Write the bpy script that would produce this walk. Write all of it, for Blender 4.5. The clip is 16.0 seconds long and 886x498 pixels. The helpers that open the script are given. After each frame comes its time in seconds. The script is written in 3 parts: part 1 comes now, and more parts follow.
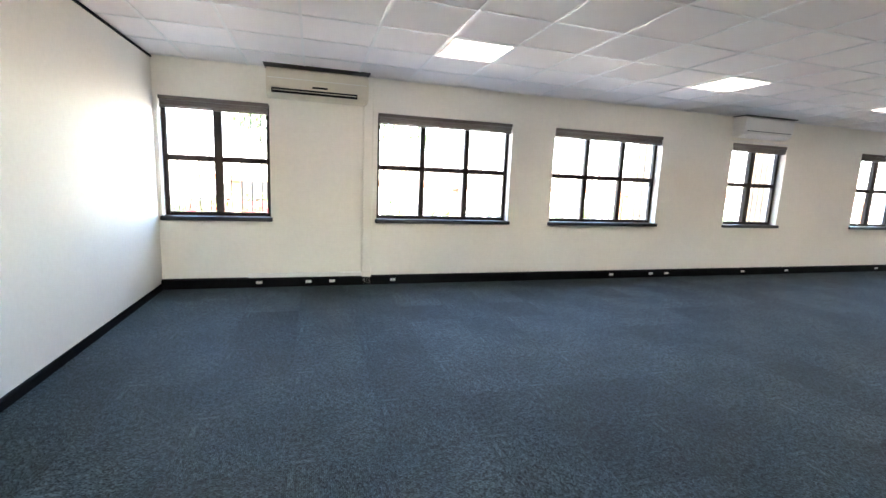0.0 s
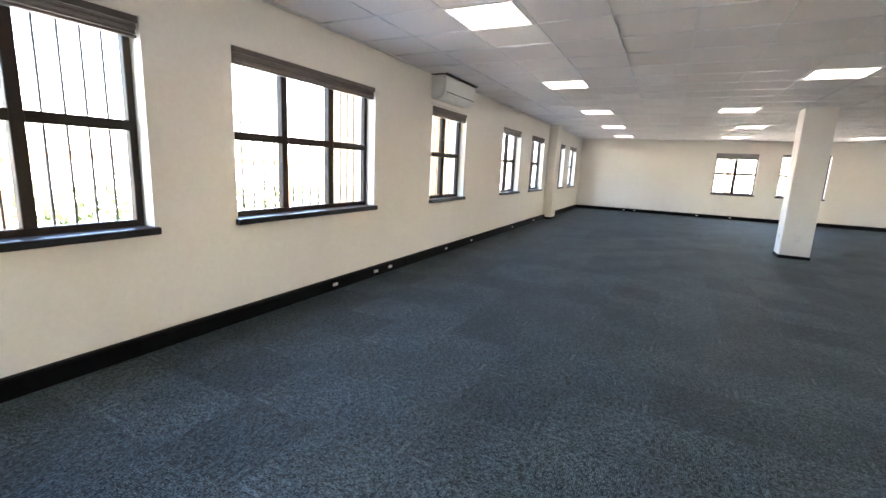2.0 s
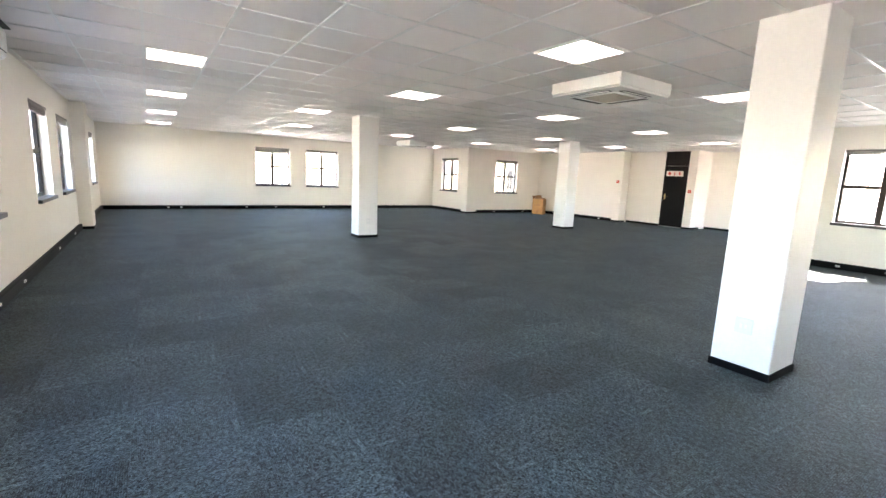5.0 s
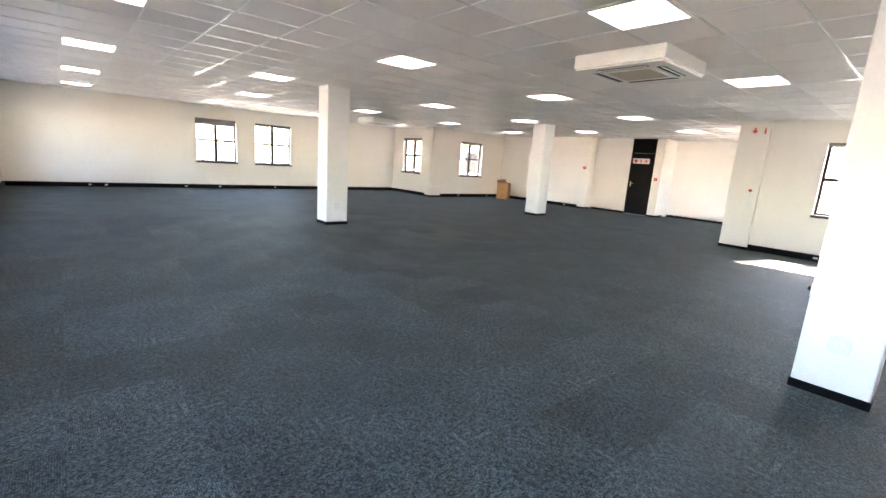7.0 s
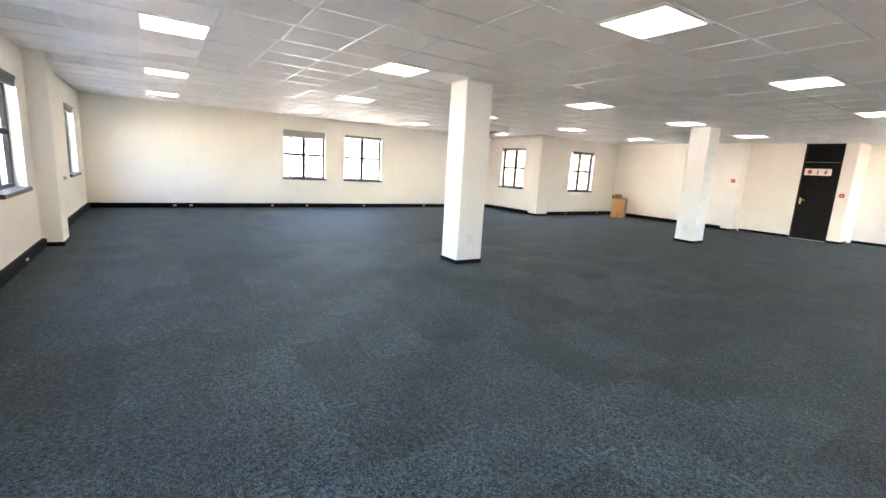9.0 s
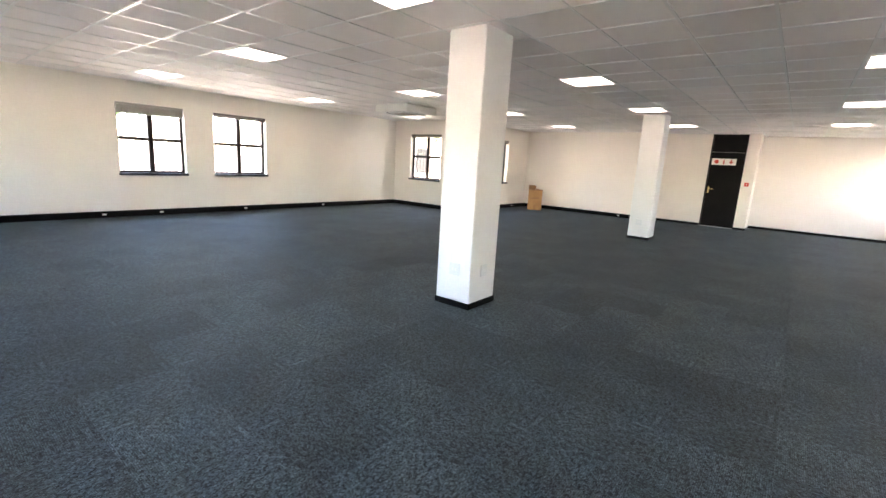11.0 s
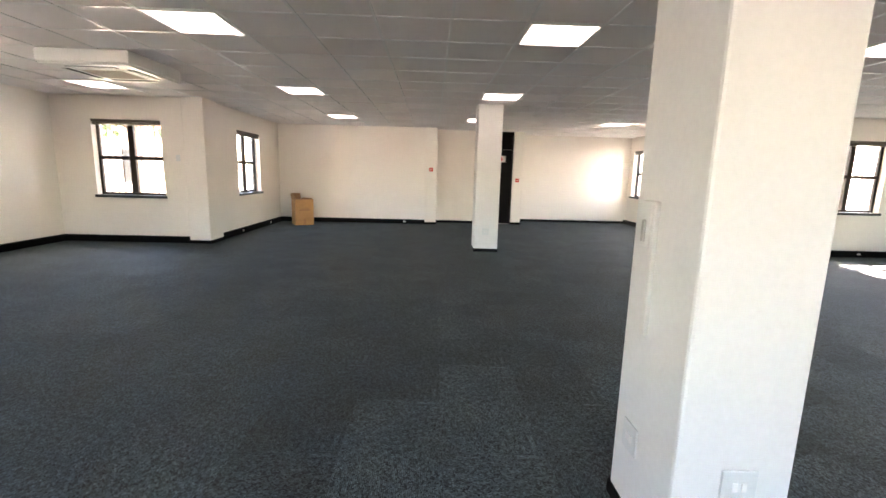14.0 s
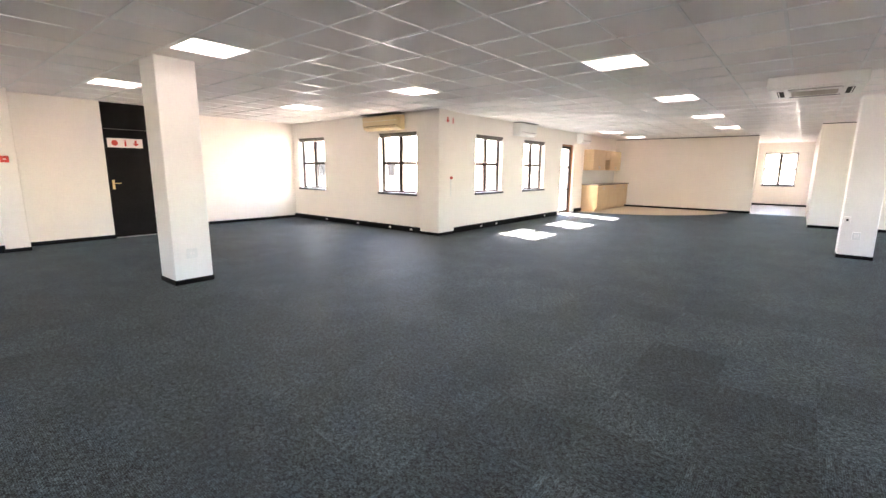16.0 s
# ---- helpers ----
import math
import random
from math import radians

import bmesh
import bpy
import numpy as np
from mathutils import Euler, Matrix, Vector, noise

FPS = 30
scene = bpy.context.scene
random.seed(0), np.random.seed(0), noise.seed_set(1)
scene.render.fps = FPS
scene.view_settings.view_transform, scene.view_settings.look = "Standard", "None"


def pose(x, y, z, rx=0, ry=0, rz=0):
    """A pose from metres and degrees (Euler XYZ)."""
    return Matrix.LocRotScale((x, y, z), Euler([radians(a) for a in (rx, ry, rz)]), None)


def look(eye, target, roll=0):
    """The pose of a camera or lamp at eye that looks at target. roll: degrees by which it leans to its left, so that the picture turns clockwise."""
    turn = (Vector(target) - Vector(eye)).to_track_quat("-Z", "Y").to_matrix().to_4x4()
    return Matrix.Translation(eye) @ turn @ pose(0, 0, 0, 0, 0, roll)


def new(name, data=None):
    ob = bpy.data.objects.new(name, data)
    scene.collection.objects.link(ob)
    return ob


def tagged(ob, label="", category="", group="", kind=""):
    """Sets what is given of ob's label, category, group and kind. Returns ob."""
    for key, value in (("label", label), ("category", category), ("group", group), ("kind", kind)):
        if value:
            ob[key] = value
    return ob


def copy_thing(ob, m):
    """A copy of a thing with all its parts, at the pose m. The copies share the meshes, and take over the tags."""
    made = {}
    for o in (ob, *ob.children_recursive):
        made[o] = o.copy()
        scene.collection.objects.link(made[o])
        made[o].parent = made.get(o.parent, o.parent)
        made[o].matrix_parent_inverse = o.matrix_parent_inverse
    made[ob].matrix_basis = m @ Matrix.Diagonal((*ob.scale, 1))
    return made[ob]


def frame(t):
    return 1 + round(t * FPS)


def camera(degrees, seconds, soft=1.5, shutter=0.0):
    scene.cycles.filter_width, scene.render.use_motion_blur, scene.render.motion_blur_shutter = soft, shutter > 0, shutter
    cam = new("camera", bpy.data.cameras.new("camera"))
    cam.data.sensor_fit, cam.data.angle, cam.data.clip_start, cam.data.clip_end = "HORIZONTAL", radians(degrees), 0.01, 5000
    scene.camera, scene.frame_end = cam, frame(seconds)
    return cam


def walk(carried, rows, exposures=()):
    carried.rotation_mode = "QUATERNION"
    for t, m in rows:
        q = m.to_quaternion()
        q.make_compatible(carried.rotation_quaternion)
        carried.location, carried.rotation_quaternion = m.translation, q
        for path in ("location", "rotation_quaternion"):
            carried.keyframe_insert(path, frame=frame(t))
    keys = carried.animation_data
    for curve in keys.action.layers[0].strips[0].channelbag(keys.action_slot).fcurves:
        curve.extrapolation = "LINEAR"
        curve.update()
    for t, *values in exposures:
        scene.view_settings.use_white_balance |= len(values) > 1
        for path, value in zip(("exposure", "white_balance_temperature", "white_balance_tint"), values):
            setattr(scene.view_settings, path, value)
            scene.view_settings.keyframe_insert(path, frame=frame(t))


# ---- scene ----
cam = camera(90.5, 16.0)
PATH = [
    (0, (0.039, 0.411, 1.336), (0.605, 2.305, 1.032), 2.4),
    (0.5, (0.176, 1.151, 1.327), (1.109, 2.888, 0.995), 2.2),
    (1, (0.4, 1.787, 1.318), (1.607, 3.342, 0.966), 2.6),
    (1.5, (0.662, 2.352, 1.356), (2.185, 3.594, 0.988), 1.8),
    (2, (0.877, 2.949, 1.316), (2.636, 3.824, 0.945), 2.6),
    (2.5, (1.076, 3.502, 1.328), (2.999, 3.915, 0.965), 2.0),
    (3, (1.278, 3.822, 1.351), (3.247, 3.79, 0.998), 2.0),
    (3.5, (1.475, 4.158, 1.363), (3.424, 3.861, 1.029), 1.5),
    (4, (1.574, 4.448, 1.362), (3.455, 3.854, 1.036), 1.4),
    (4.5, (1.575, 4.684, 1.361), (3.332, 3.776, 1.062), 2.1),
    (4.7, (1.578, 4.708, 1.358), (3.286, 3.715, 1.052), 2.2),
    (6.8, (2.388, 4.79, 1.325), (3.777, 3.404, 0.941), 4.2),
    (7, (2.615, 4.793, 1.333), (4.092, 3.503, 0.942), 4.0),
    (7.5, (3.289, 4.69, 1.378), (5.023, 3.782, 0.964), 3.3),
    (8, (3.944, 4.653, 1.336), (5.749, 3.885, 0.949), 3.9),
    (8.5, (4.595, 4.619, 1.356), (6.315, 3.67, 0.976), 3.8),
    (9, (5.26, 4.631, 1.356), (6.901, 3.547, 0.991), 3.3),
    (9.2, (5.545, 4.61, 1.356), (7.129, 3.443, 0.994), 3.3),
    (11.3, (8.428, 4.298, 1.368), (9.53, 2.671, 0.993), 3.3),
    (11.5, (8.692, 4.245, 1.335), (9.696, 2.553, 0.974), 3.3),
    (12, (9.338, 3.97, 1.355), (10.162, 2.181, 1.006), 2.5),
    (12.5, (9.962, 3.647, 1.341), (10.645, 1.795, 1.016), 1.3),
    (13, (10.496, 3.203, 1.328), (10.928, 1.278, 1.001), 1.0),
    (13.5, (10.985, 2.745, 1.318), (11.193, 0.782, 0.992), 1.1),
    (14, (11.478, 2.33, 1.345), (11.422, 0.359, 1.008), 1.5),
    (14.5, (11.851, 1.735, 1.362), (11.508, -0.204, 1.013), 2.0),
    (15, (12.172, 1.151, 1.369), (11.35, -0.638, 1.015), 1.6),
    (15.5, (12.424, 0.693, 1.349), (11.307, -0.927, 0.991), 1.0),
    (16, (12.6, 0.154, 1.357), (11.071, -1.085, 0.999), 0.5),
]
EXPOSURES = [(0.0, 5.6, 6600, 18), (0.5, 5.45, 6850, 18), (2.0, 5.55, 7000, 20), (3.0, 6.2, 7000, 18), (3.5, 6.05, 7000, 18), (4.0, 6.2, 6950, 18), (4.5, 6.1, 6900, 18), (7.0, 5.95, 7050, 21), (7.5, 6.1, 7150, 20), (9.0, 6.15, 6950, 19),
             (11.5, 5.7, 7200, 22), (13.5, 5.48, 7300, 22), (14.5, 5.7, 7350, 23), (15.5, 6.05, 7300, 26), (16.0, 6.1, 7150, 25)]
walk(cam, [(t, look(eye, target, roll)) for t, eye, target, roll in PATH], EXPOSURES)

# ---- light ----
world = bpy.data.worlds.new("sky")
scene.world = world
world.use_nodes = True
wn = world.node_tree
sky = wn.nodes.new("ShaderNodeTexSky")
sky.sky_type = "NISHITA"
sky.sun_disc = False
sky.sun_elevation = radians(43)
sky.sun_rotation = radians(199)
wn.nodes["Background"].inputs[1].default_value = 0.15
wn.links.new(sky.outputs[0], wn.nodes["Background"].inputs[0])
sun = new("sun", bpy.data.lights.new("sun", "SUN"))
sun.data.energy, sun.data.angle, sun.data.color = 4.5, radians(0.5), (1.0, 0.94, 0.84)
sun.matrix_world = look((0, 0, 20), (0.31 * 20, 20, 20 - 1.0 * 20.9))
PANEL = 0.16      # glow of the ceiling panels


# ---- materials ----
def mat(name, color, rough=0.6, metal=0.0, grain=0.0, grain_scale=40.0, stain=0.0, stain_scale=1.2, bump=0.0,
        bump_scale=120.0, rand=0.0, island=0.0, spec=0.5):
    """A Principled material with variation at two scales, bump, and a shade that varies by piece."""
    m = bpy.data.materials.new(name)
    m.use_nodes = True
    nt = m.node_tree
    b = nt.nodes["Principled BSDF"]
    b.inputs["Roughness"].default_value = rough
    b.inputs["Metallic"].default_value = metal
    b.inputs["Specular IOR Level"].default_value = spec
    b.inputs["Base Color"].default_value = (*color, 1)
    co = nt.nodes.new("ShaderNodeTexCoord")
    geo = nt.nodes.new("ShaderNodeNewGeometry")
    val = None

    def add(socket, lo, hi, prev, span=(0.0, 1.0)):
        r = nt.nodes.new("ShaderNodeMapRange")
        r.inputs[1].default_value, r.inputs[2].default_value = span
        r.inputs[3].default_value, r.inputs[4].default_value = lo, hi
        nt.links.new(socket, r.inputs[0])
        if prev is None:
            return r.outputs[0]
        k = nt.nodes.new("ShaderNodeMath")
        k.operation = "MULTIPLY"
        nt.links.new(prev, k.inputs[0])
        nt.links.new(r.outputs[0], k.inputs[1])
        return k.outputs[0]

    def tex(scale, detail):
        n = nt.nodes.new("ShaderNodeTexNoise")
        n.inputs["Scale"].default_value, n.inputs["Detail"].default_value = scale, detail
        nt.links.new(geo.outputs["Position"], n.inputs["Vector"])
        return n.outputs[0]

    if grain:
        val = add(tex(grain_scale, 3), 1 - grain, 1 + grain, val, (0.37, 0.63) if grain > 0.6 else (0.3, 0.7))
    if stain:
        val = add(tex(stain_scale, 4), 1 - stain, 1 + stain, val, (0.25, 0.75))
    if rand:
        oi = nt.nodes.new("ShaderNodeObjectInfo")
        val = add(oi.outputs["Random"], 1 - rand, 1 + rand, val)
    if island:
        val = add(geo.outputs["Random Per Island"], 1 - island, 1 + island, val)
    if val is not None:
        mix = nt.nodes.new("ShaderNodeVectorMath")
        mix.operation = "SCALE"
        mix.inputs[0].default_value = color
        nt.links.new(val, mix.inputs["Scale"])
        nt.links.new(mix.outputs[0], b.inputs["Base Color"])
    if bump:
        bp = nt.nodes.new("ShaderNodeBump")
        bp.inputs["Strength"].default_value = bump
        bp.inputs["Distance"].default_value = 0.004
        nt.links.new(tex(bump_scale, 4), bp.inputs["Height"])
        nt.links.new(bp.outputs[0], b.inputs["Normal"])
    return m


def emit_mat(name, color, strength):
    m = bpy.data.materials.new(name)
    m.use_nodes = True
    b = m.node_tree.nodes["Principled BSDF"]
    b.inputs["Base Color"].default_value = (*color, 1)
    b.inputs["Emission Color"].default_value = (*color, 1)
    b.inputs["Emission Strength"].default_value = strength
    return m


def glass_mat(name):
    m = bpy.data.materials.new(name)
    m.use_nodes = True
    nt = m.node_tree
    nt.nodes.clear()
    out = nt.nodes.new("ShaderNodeOutputMaterial")
    mix = nt.nodes.new("ShaderNodeMixShader")
    clear = nt.nodes.new("ShaderNodeBsdfTransparent")
    gloss = nt.nodes.new("ShaderNodeBsdfGlossy")
    clear.inputs[0].default_value = (0.94, 0.96, 0.95, 1)
    gloss.inputs["Roughness"].default_value = 0.02
    mix.inputs[0].default_value = 0.06
    nt.links.new(clear.outputs[0], mix.inputs[1])
    nt.links.new(gloss.outputs[0], mix.inputs[2])
    nt.links.new(mix.outputs[0], out.inputs[0])
    return m


PAINT = mat("cream wall paint", (0.83, 0.79, 0.70), 0.55, grain=0.02, grain_scale=30, stain=0.03, stain_scale=0.9, bump=0.12, bump_scale=160)
PAINT_S = mat("white wall paint", (0.85, 0.79, 0.715), 0.55, grain=0.02, grain_scale=30, stain=0.03, stain_scale=0.8, bump=0.12, bump_scale=160)
REVEAL = mat("column paint", (0.80, 0.79, 0.76), 0.5, grain=0.02, stain=0.03, bump=0.12, bump_scale=140)
CTILE = mat("mineral fibre ceiling tile", (0.87, 0.82, 0.80), 0.85, grain=0.05, grain_scale=260, stain=0.04, stain_scale=0.5, bump=0.3, bump_scale=300, island=0.05)
TBAR = mat("white steel ceiling grid", (0.80, 0.785, 0.765), 0.31, grain=0.03, stain=0.05)


def carpet_mat(name, by_object):
    """Loop carpet: fine ribs along each tile's own pile, fleck, soft wear, and a shade that varies from tile to tile."""
    m = mat(name, (0.041, 0.059, 0.064), 0.7, spec=0.2)
    nt = m.node_tree
    b = nt.nodes["Principled BSDF"]
    co, geo, oi = nt.nodes.new("ShaderNodeTexCoord"), nt.nodes.new("ShaderNodeNewGeometry"), nt.nodes.new("ShaderNodeObjectInfo")

    def layer(scale, freq, detail, lo, hi, span):
        mp, n, r = nt.nodes.new("ShaderNodeMapping"), nt.nodes.new("ShaderNodeTexNoise"), nt.nodes.new("ShaderNodeMapRange")
        mp.inputs["Scale"].default_value = scale
        n.inputs["Scale"].default_value, n.inputs["Detail"].default_value, n.inputs["Roughness"].default_value = freq, detail, 0.65
        r.inputs[1].default_value, r.inputs[2].default_value, r.inputs[3].default_value, r.inputs[4].default_value = *span, lo, hi
        nt.links.new(co.outputs["Object"], mp.inputs[0])
        nt.links.new(mp.outputs[0], n.inputs["Vector"])
        nt.links.new(n.outputs[0], r.inputs[0])
        return r.outputs[0], n.outputs[0]

    mp, loops, tone = nt.nodes.new("ShaderNodeMapping"), nt.nodes.new("ShaderNodeTexVoronoi"), nt.nodes.new("ShaderNodeMapRange")
    mp.inputs["Scale"].default_value = (1.0, 0.62, 1.0)
    loops.inputs["Scale"].default_value = 190.0
    nt.links.new(co.outputs["Object"], mp.inputs[0])
    nt.links.new(mp.outputs[0], loops.inputs["Vector"])
    split = nt.nodes.new("ShaderNodeSeparateColor")
    nt.links.new(loops.outputs["Color"], split.inputs[0])
    tone.inputs[3].default_value, tone.inputs[4].default_value = 0.12, 1.88
    nt.links.new(split.outputs[0], tone.inputs[0])
    ribs, rib_h = tone.outputs[0], loops.outputs["Distance"]
    fleck, _ = layer((1.0, 0.8, 1.0), 40.0, 6.0, 0.55, 1.45, (0.36, 0.64))
    wear, _ = layer((1.0, 1.0, 1.0), 2.6, 5.0, 0.76, 1.24, (0.28, 0.72))
    shade = nt.nodes.new("ShaderNodeMapRange")
    shade.inputs[3].default_value, shade.inputs[4].default_value = (0.76, 1.24) if by_object else (0.88, 1.12)
    nt.links.new(oi.outputs["Random"] if by_object else geo.outputs["Random Per Island"], shade.inputs[0])
    wave, rows = nt.nodes.new("ShaderNodeTexWave"), nt.nodes.new("ShaderNodeMapRange")
    wave.inputs["Scale"].default_value, wave.inputs["Distortion"].default_value, wave.inputs["Detail Scale"].default_value = 36.0, 1.2, 3.0
    nt.links.new(co.outputs["Object"], wave.inputs["Vector"])
    rows.inputs[3].default_value, rows.inputs[4].default_value = 0.72, 1.28
    nt.links.new(wave.outputs["Fac"], rows.inputs[0])
    val = ribs
    for other in (fleck, wear, rows.outputs[0], shade.outputs[0]):
        k = nt.nodes.new("ShaderNodeMath")
        k.operation = "MULTIPLY"
        nt.links.new(val, k.inputs[0])
        nt.links.new(other, k.inputs[1])
        val = k.outputs[0]
    mix = nt.nodes.new("ShaderNodeVectorMath")
    mix.operation = "SCALE"
    mix.inputs[0].default_value = (0.041, 0.059, 0.064)
    nt.links.new(val, mix.inputs["Scale"])
    nt.links.new(mix.outputs[0], b.inputs["Base Color"])
    bp = nt.nodes.new("ShaderNodeBump")
    bp.inputs["Strength"].default_value, bp.inputs["Distance"].default_value = 0.5, 0.003
    nt.links.new(rib_h, bp.inputs["Height"])
    nt.links.new(bp.outputs[0], b.inputs["Normal"])
    return m


CARPET = carpet_mat("blue-grey loop carpet", True)
CARPET_FAR = carpet_mat("blue-grey carpet field", False)
SKIRT = mat("black skirting", (0.0035, 0.004, 0.0045), 0.5, spec=0.06, grain=0.2, stain=0.3, stain_scale=3, bump=0.05)
BRONZE = mat("dark brown window frame", (0.022, 0.015, 0.012), 0.5, spec=0.25, grain=0.15, stain=0.2, stain_scale=4, bump=0.06)
SILL = mat("dark window sill", (0.014, 0.014, 0.017), 0.3, spec=0.3, grain=0.2, stain=0.2, stain_scale=4)
BAR = mat("burglar bar steel", (0.05, 0.045, 0.04), 0.5, 0.3, grain=0.1)
BLIND = mat("taupe blind slats", (0.12, 0.10, 0.085), 0.45, grain=0.1, stain=0.1, stain_scale=6, rand=0.15)
BLIND_G = mat("grey blind fabric", (0.28, 0.27, 0.25), 0.7, grain=0.05, stain=0.08)
GLASS = glass_mat("window glass")
LED = emit_mat("lit panel diffuser", (1.0, 0.91, 0.82), PANEL)
PLASTIC = mat("white plastic", (0.80, 0.79, 0.75), 0.35, grain=0.02, stain=0.03)
PLATE = mat("pale grey plastic plate", (0.72, 0.73, 0.71), 0.4, grain=0.02, stain=0.03)
PLASTIC_C = mat("cream plastic", (0.70, 0.63, 0.50), 0.4, grain=0.02, stain=0.05, stain_scale=3)
PLASTIC_Y = mat("yellowed plastic", (0.72, 0.55, 0.33), 0.4, grain=0.02, stain=0.06, stain_scale=3)
VENT = mat("dark vent", (0.008, 0.008, 0.008), 0.6, spec=0.1, grain=0.1)
GRILLE = mat("grey cassette grille", (0.42, 0.38, 0.31), 0.6, grain=0.1, grain_scale=80)
DOORM = mat("black door", (0.007, 0.0055, 0.0055), 0.45, spec=0.08, grain=0.15, stain=0.2, stain_scale=2, bump=0.05)
BRASS = mat("worn brass", (0.62, 0.44, 0.20), 0.3, 0.9, grain=0.06)
STEEL = mat("brushed steel", (0.6, 0.58, 0.55), 0.3, 0.9, grain=0.06)
SIGNW = mat("sign board", (0.85, 0.74, 0.68), 0.4, grain=0.02, stain=0.02)
RED = mat("sign red", (0.62, 0.05, 0.03), 0.4, grain=0.03)
CARD = mat("cardboard", (0.44, 0.23, 0.09), 0.85, grain=0.08, grain_scale=60, stain=0.1, stain_scale=5, bump=0.1)
CARD_D = mat("inner cardboard", (0.33, 0.17, 0.08), 0.9, grain=0.08, stain=0.1)
TAPE = mat("brown parcel tape", (0.36, 0.17, 0.06), 0.3, grain=0.03)
BEECH = mat("beech laminate", (0.58, 0.40, 0.23), 0.4, grain=0.05, stain=0.06, stain_scale=3)
WORKTOP = mat("dark stone worktop", (0.12, 0.10, 0.09), 0.25, grain=0.3, grain_scale=90)
TILEW = mat("pale ceramic tile", (0.66, 0.65, 0.62), 0.2, grain=0.03, stain=0.05, rand=0.03)
VINYL = mat("beige vinyl floor", (0.52, 0.41, 0.28), 0.35, grain=0.08, grain_scale=30, stain=0.06)
BRICK = mat("yellow brick", (0.46, 0.29, 0.15), 0.85, grain=0.15, stain=0.15, stain_scale=3, bump=0.4, rand=0.18)
MORTAR = mat("mortar", (0.42, 0.37, 0.30), 0.9, grain=0.1, bump=0.3)
TIMBER = mat("orange timber", (0.28, 0.12, 0.05), 0.7, grain=0.15, stain=0.2, stain_scale=5, bump=0.2)
LEAF = mat("hedge leaves", (0.06, 0.10, 0.03), 0.6, grain=0.3, island=0.5, spec=0.3)
BARK = mat("bark", (0.13, 0.09, 0.06), 0.9, grain=0.3, bump=0.6, bump_scale=30)
PAVING = mat("pale concrete yard", (0.46, 0.42, 0.37), 0.9, grain=0.1, stain=0.15, stain_scale=0.4, bump=0.3)
OUTWALL = mat("far plaster facade", (0.58, 0.47, 0.33), 0.85, grain=0.06, stain=0.1, stain_scale=0.4, bump=0.2)
ROOF = mat("far roof tiles", (0.28, 0.12, 0.07), 0.8, grain=0.2, stain=0.2)
CARP = mat("dark red car paint", (0.16, 0.02, 0.02), 0.2, 0.2, grain=0.02)
RUBBER = mat("rubber", (0.02, 0.02, 0.02), 0.8, grain=0.1)
GAP_SHADE = mat("painted shade of the ceiling gap", (0.10, 0.092, 0.09), 0.9, grain=0.2, stain=0.5, stain_scale=4, bump=0.2)
UNDERLAY = mat("black floor adhesive", (0.02, 0.022, 0.025), 0.8, grain=0.2, stain=0.2)
SLAB = mat("rough concrete", (0.35, 0.34, 0.32), 0.9, grain=0.1, stain=0.1, bump=0.2)


# ---- mesh helpers ----
def box(bm, x0, x1, y0, y1, z0, z1, bevel=0.0, m=None):
    """One box; m: a matrix that turns it."""
    r = bmesh.ops.create_cube(bm, size=1.0)
    vs = r["verts"]
    bmesh.ops.scale(bm, vec=(abs(x1 - x0), abs(y1 - y0), abs(z1 - z0)), verts=vs)
    bmesh.ops.translate(bm, vec=((x0 + x1) / 2, (y0 + y1) / 2, (z0 + z1) / 2), verts=vs)
    if bevel:
        es = list({e for v in vs for e in v.link_edges})
        out = bmesh.ops.bevel(bm, geom=es, offset=bevel, segments=2, profile=0.5, affect="EDGES")
        vs = list({v for f in out["faces"] for v in f.verts} | {v for v in vs if v.is_valid})
    if m is not None:
        bmesh.ops.transform(bm, matrix=m, verts=vs)
    return vs


def tube(bm, r0, r1, depth, m, seg=16):
    r = bmesh.ops.create_cone(bm, cap_ends=True, segments=seg, radius1=r0, radius2=r1, depth=depth)
    bmesh.ops.transform(bm, matrix=m, verts=r["verts"])


def extrude_profile(bm, pts, x0, x1):
    """A profile of (y, z) points drawn out along x."""
    a = [bm.verts.new((x0, y, z)) for y, z in pts]
    b = [bm.verts.new((x1, y, z)) for y, z in pts]
    n = len(pts)
    bm.faces.new(a[::-1])
    bm.faces.new(b)
    for i in range(n):
        bm.faces.new((a[i], a[(i + 1) % n], b[(i + 1) % n], b[i]))


def mesh_of(name, bm, material):
    bmesh.ops.recalc_face_normals(bm, faces=bm.faces)
    me = bpy.data.meshes.new(name)
    bm.to_mesh(me)
    bm.free()
    me.materials.append(material)
    return me


def part(name, bm, material, parent=None, label=""):
    ob = new(name, mesh_of(name, bm, material))
    if parent is not None:
        ob.parent = parent
    return tagged(ob, label) if label else ob


def boxpart(name, dims, material, parent=None, bevel=0.0, label=""):
    bm = bmesh.new()
    for d in dims if isinstance(dims, list) else [dims]:
        box(bm, *d, bevel=bevel)
    return part(name, bm, material, parent, label)


def holder(name, m, label, category, group="", kind=""):
    ob = new(name)
    ob.matrix_world = m
    ob.empty_display_size = 0.1
    return tagged(ob, label, category, group, kind)


# ---- the plan ----
CEIL = 2.52
N_Y, E_X, S_Y, SE_X, SW_X, W_X = 5.95, 18.03, -5.63, 15.50, 5.63, -1.60
BOX_Y, DOOR_Y, END_Y, BACK_X, HALL_Y = -9.50, -9.93, -10.80, -5.10, 0.34
Z_SILL, Z_HEAD, THICK = 0.83, 2.13, 0.24
TOP = 2.85


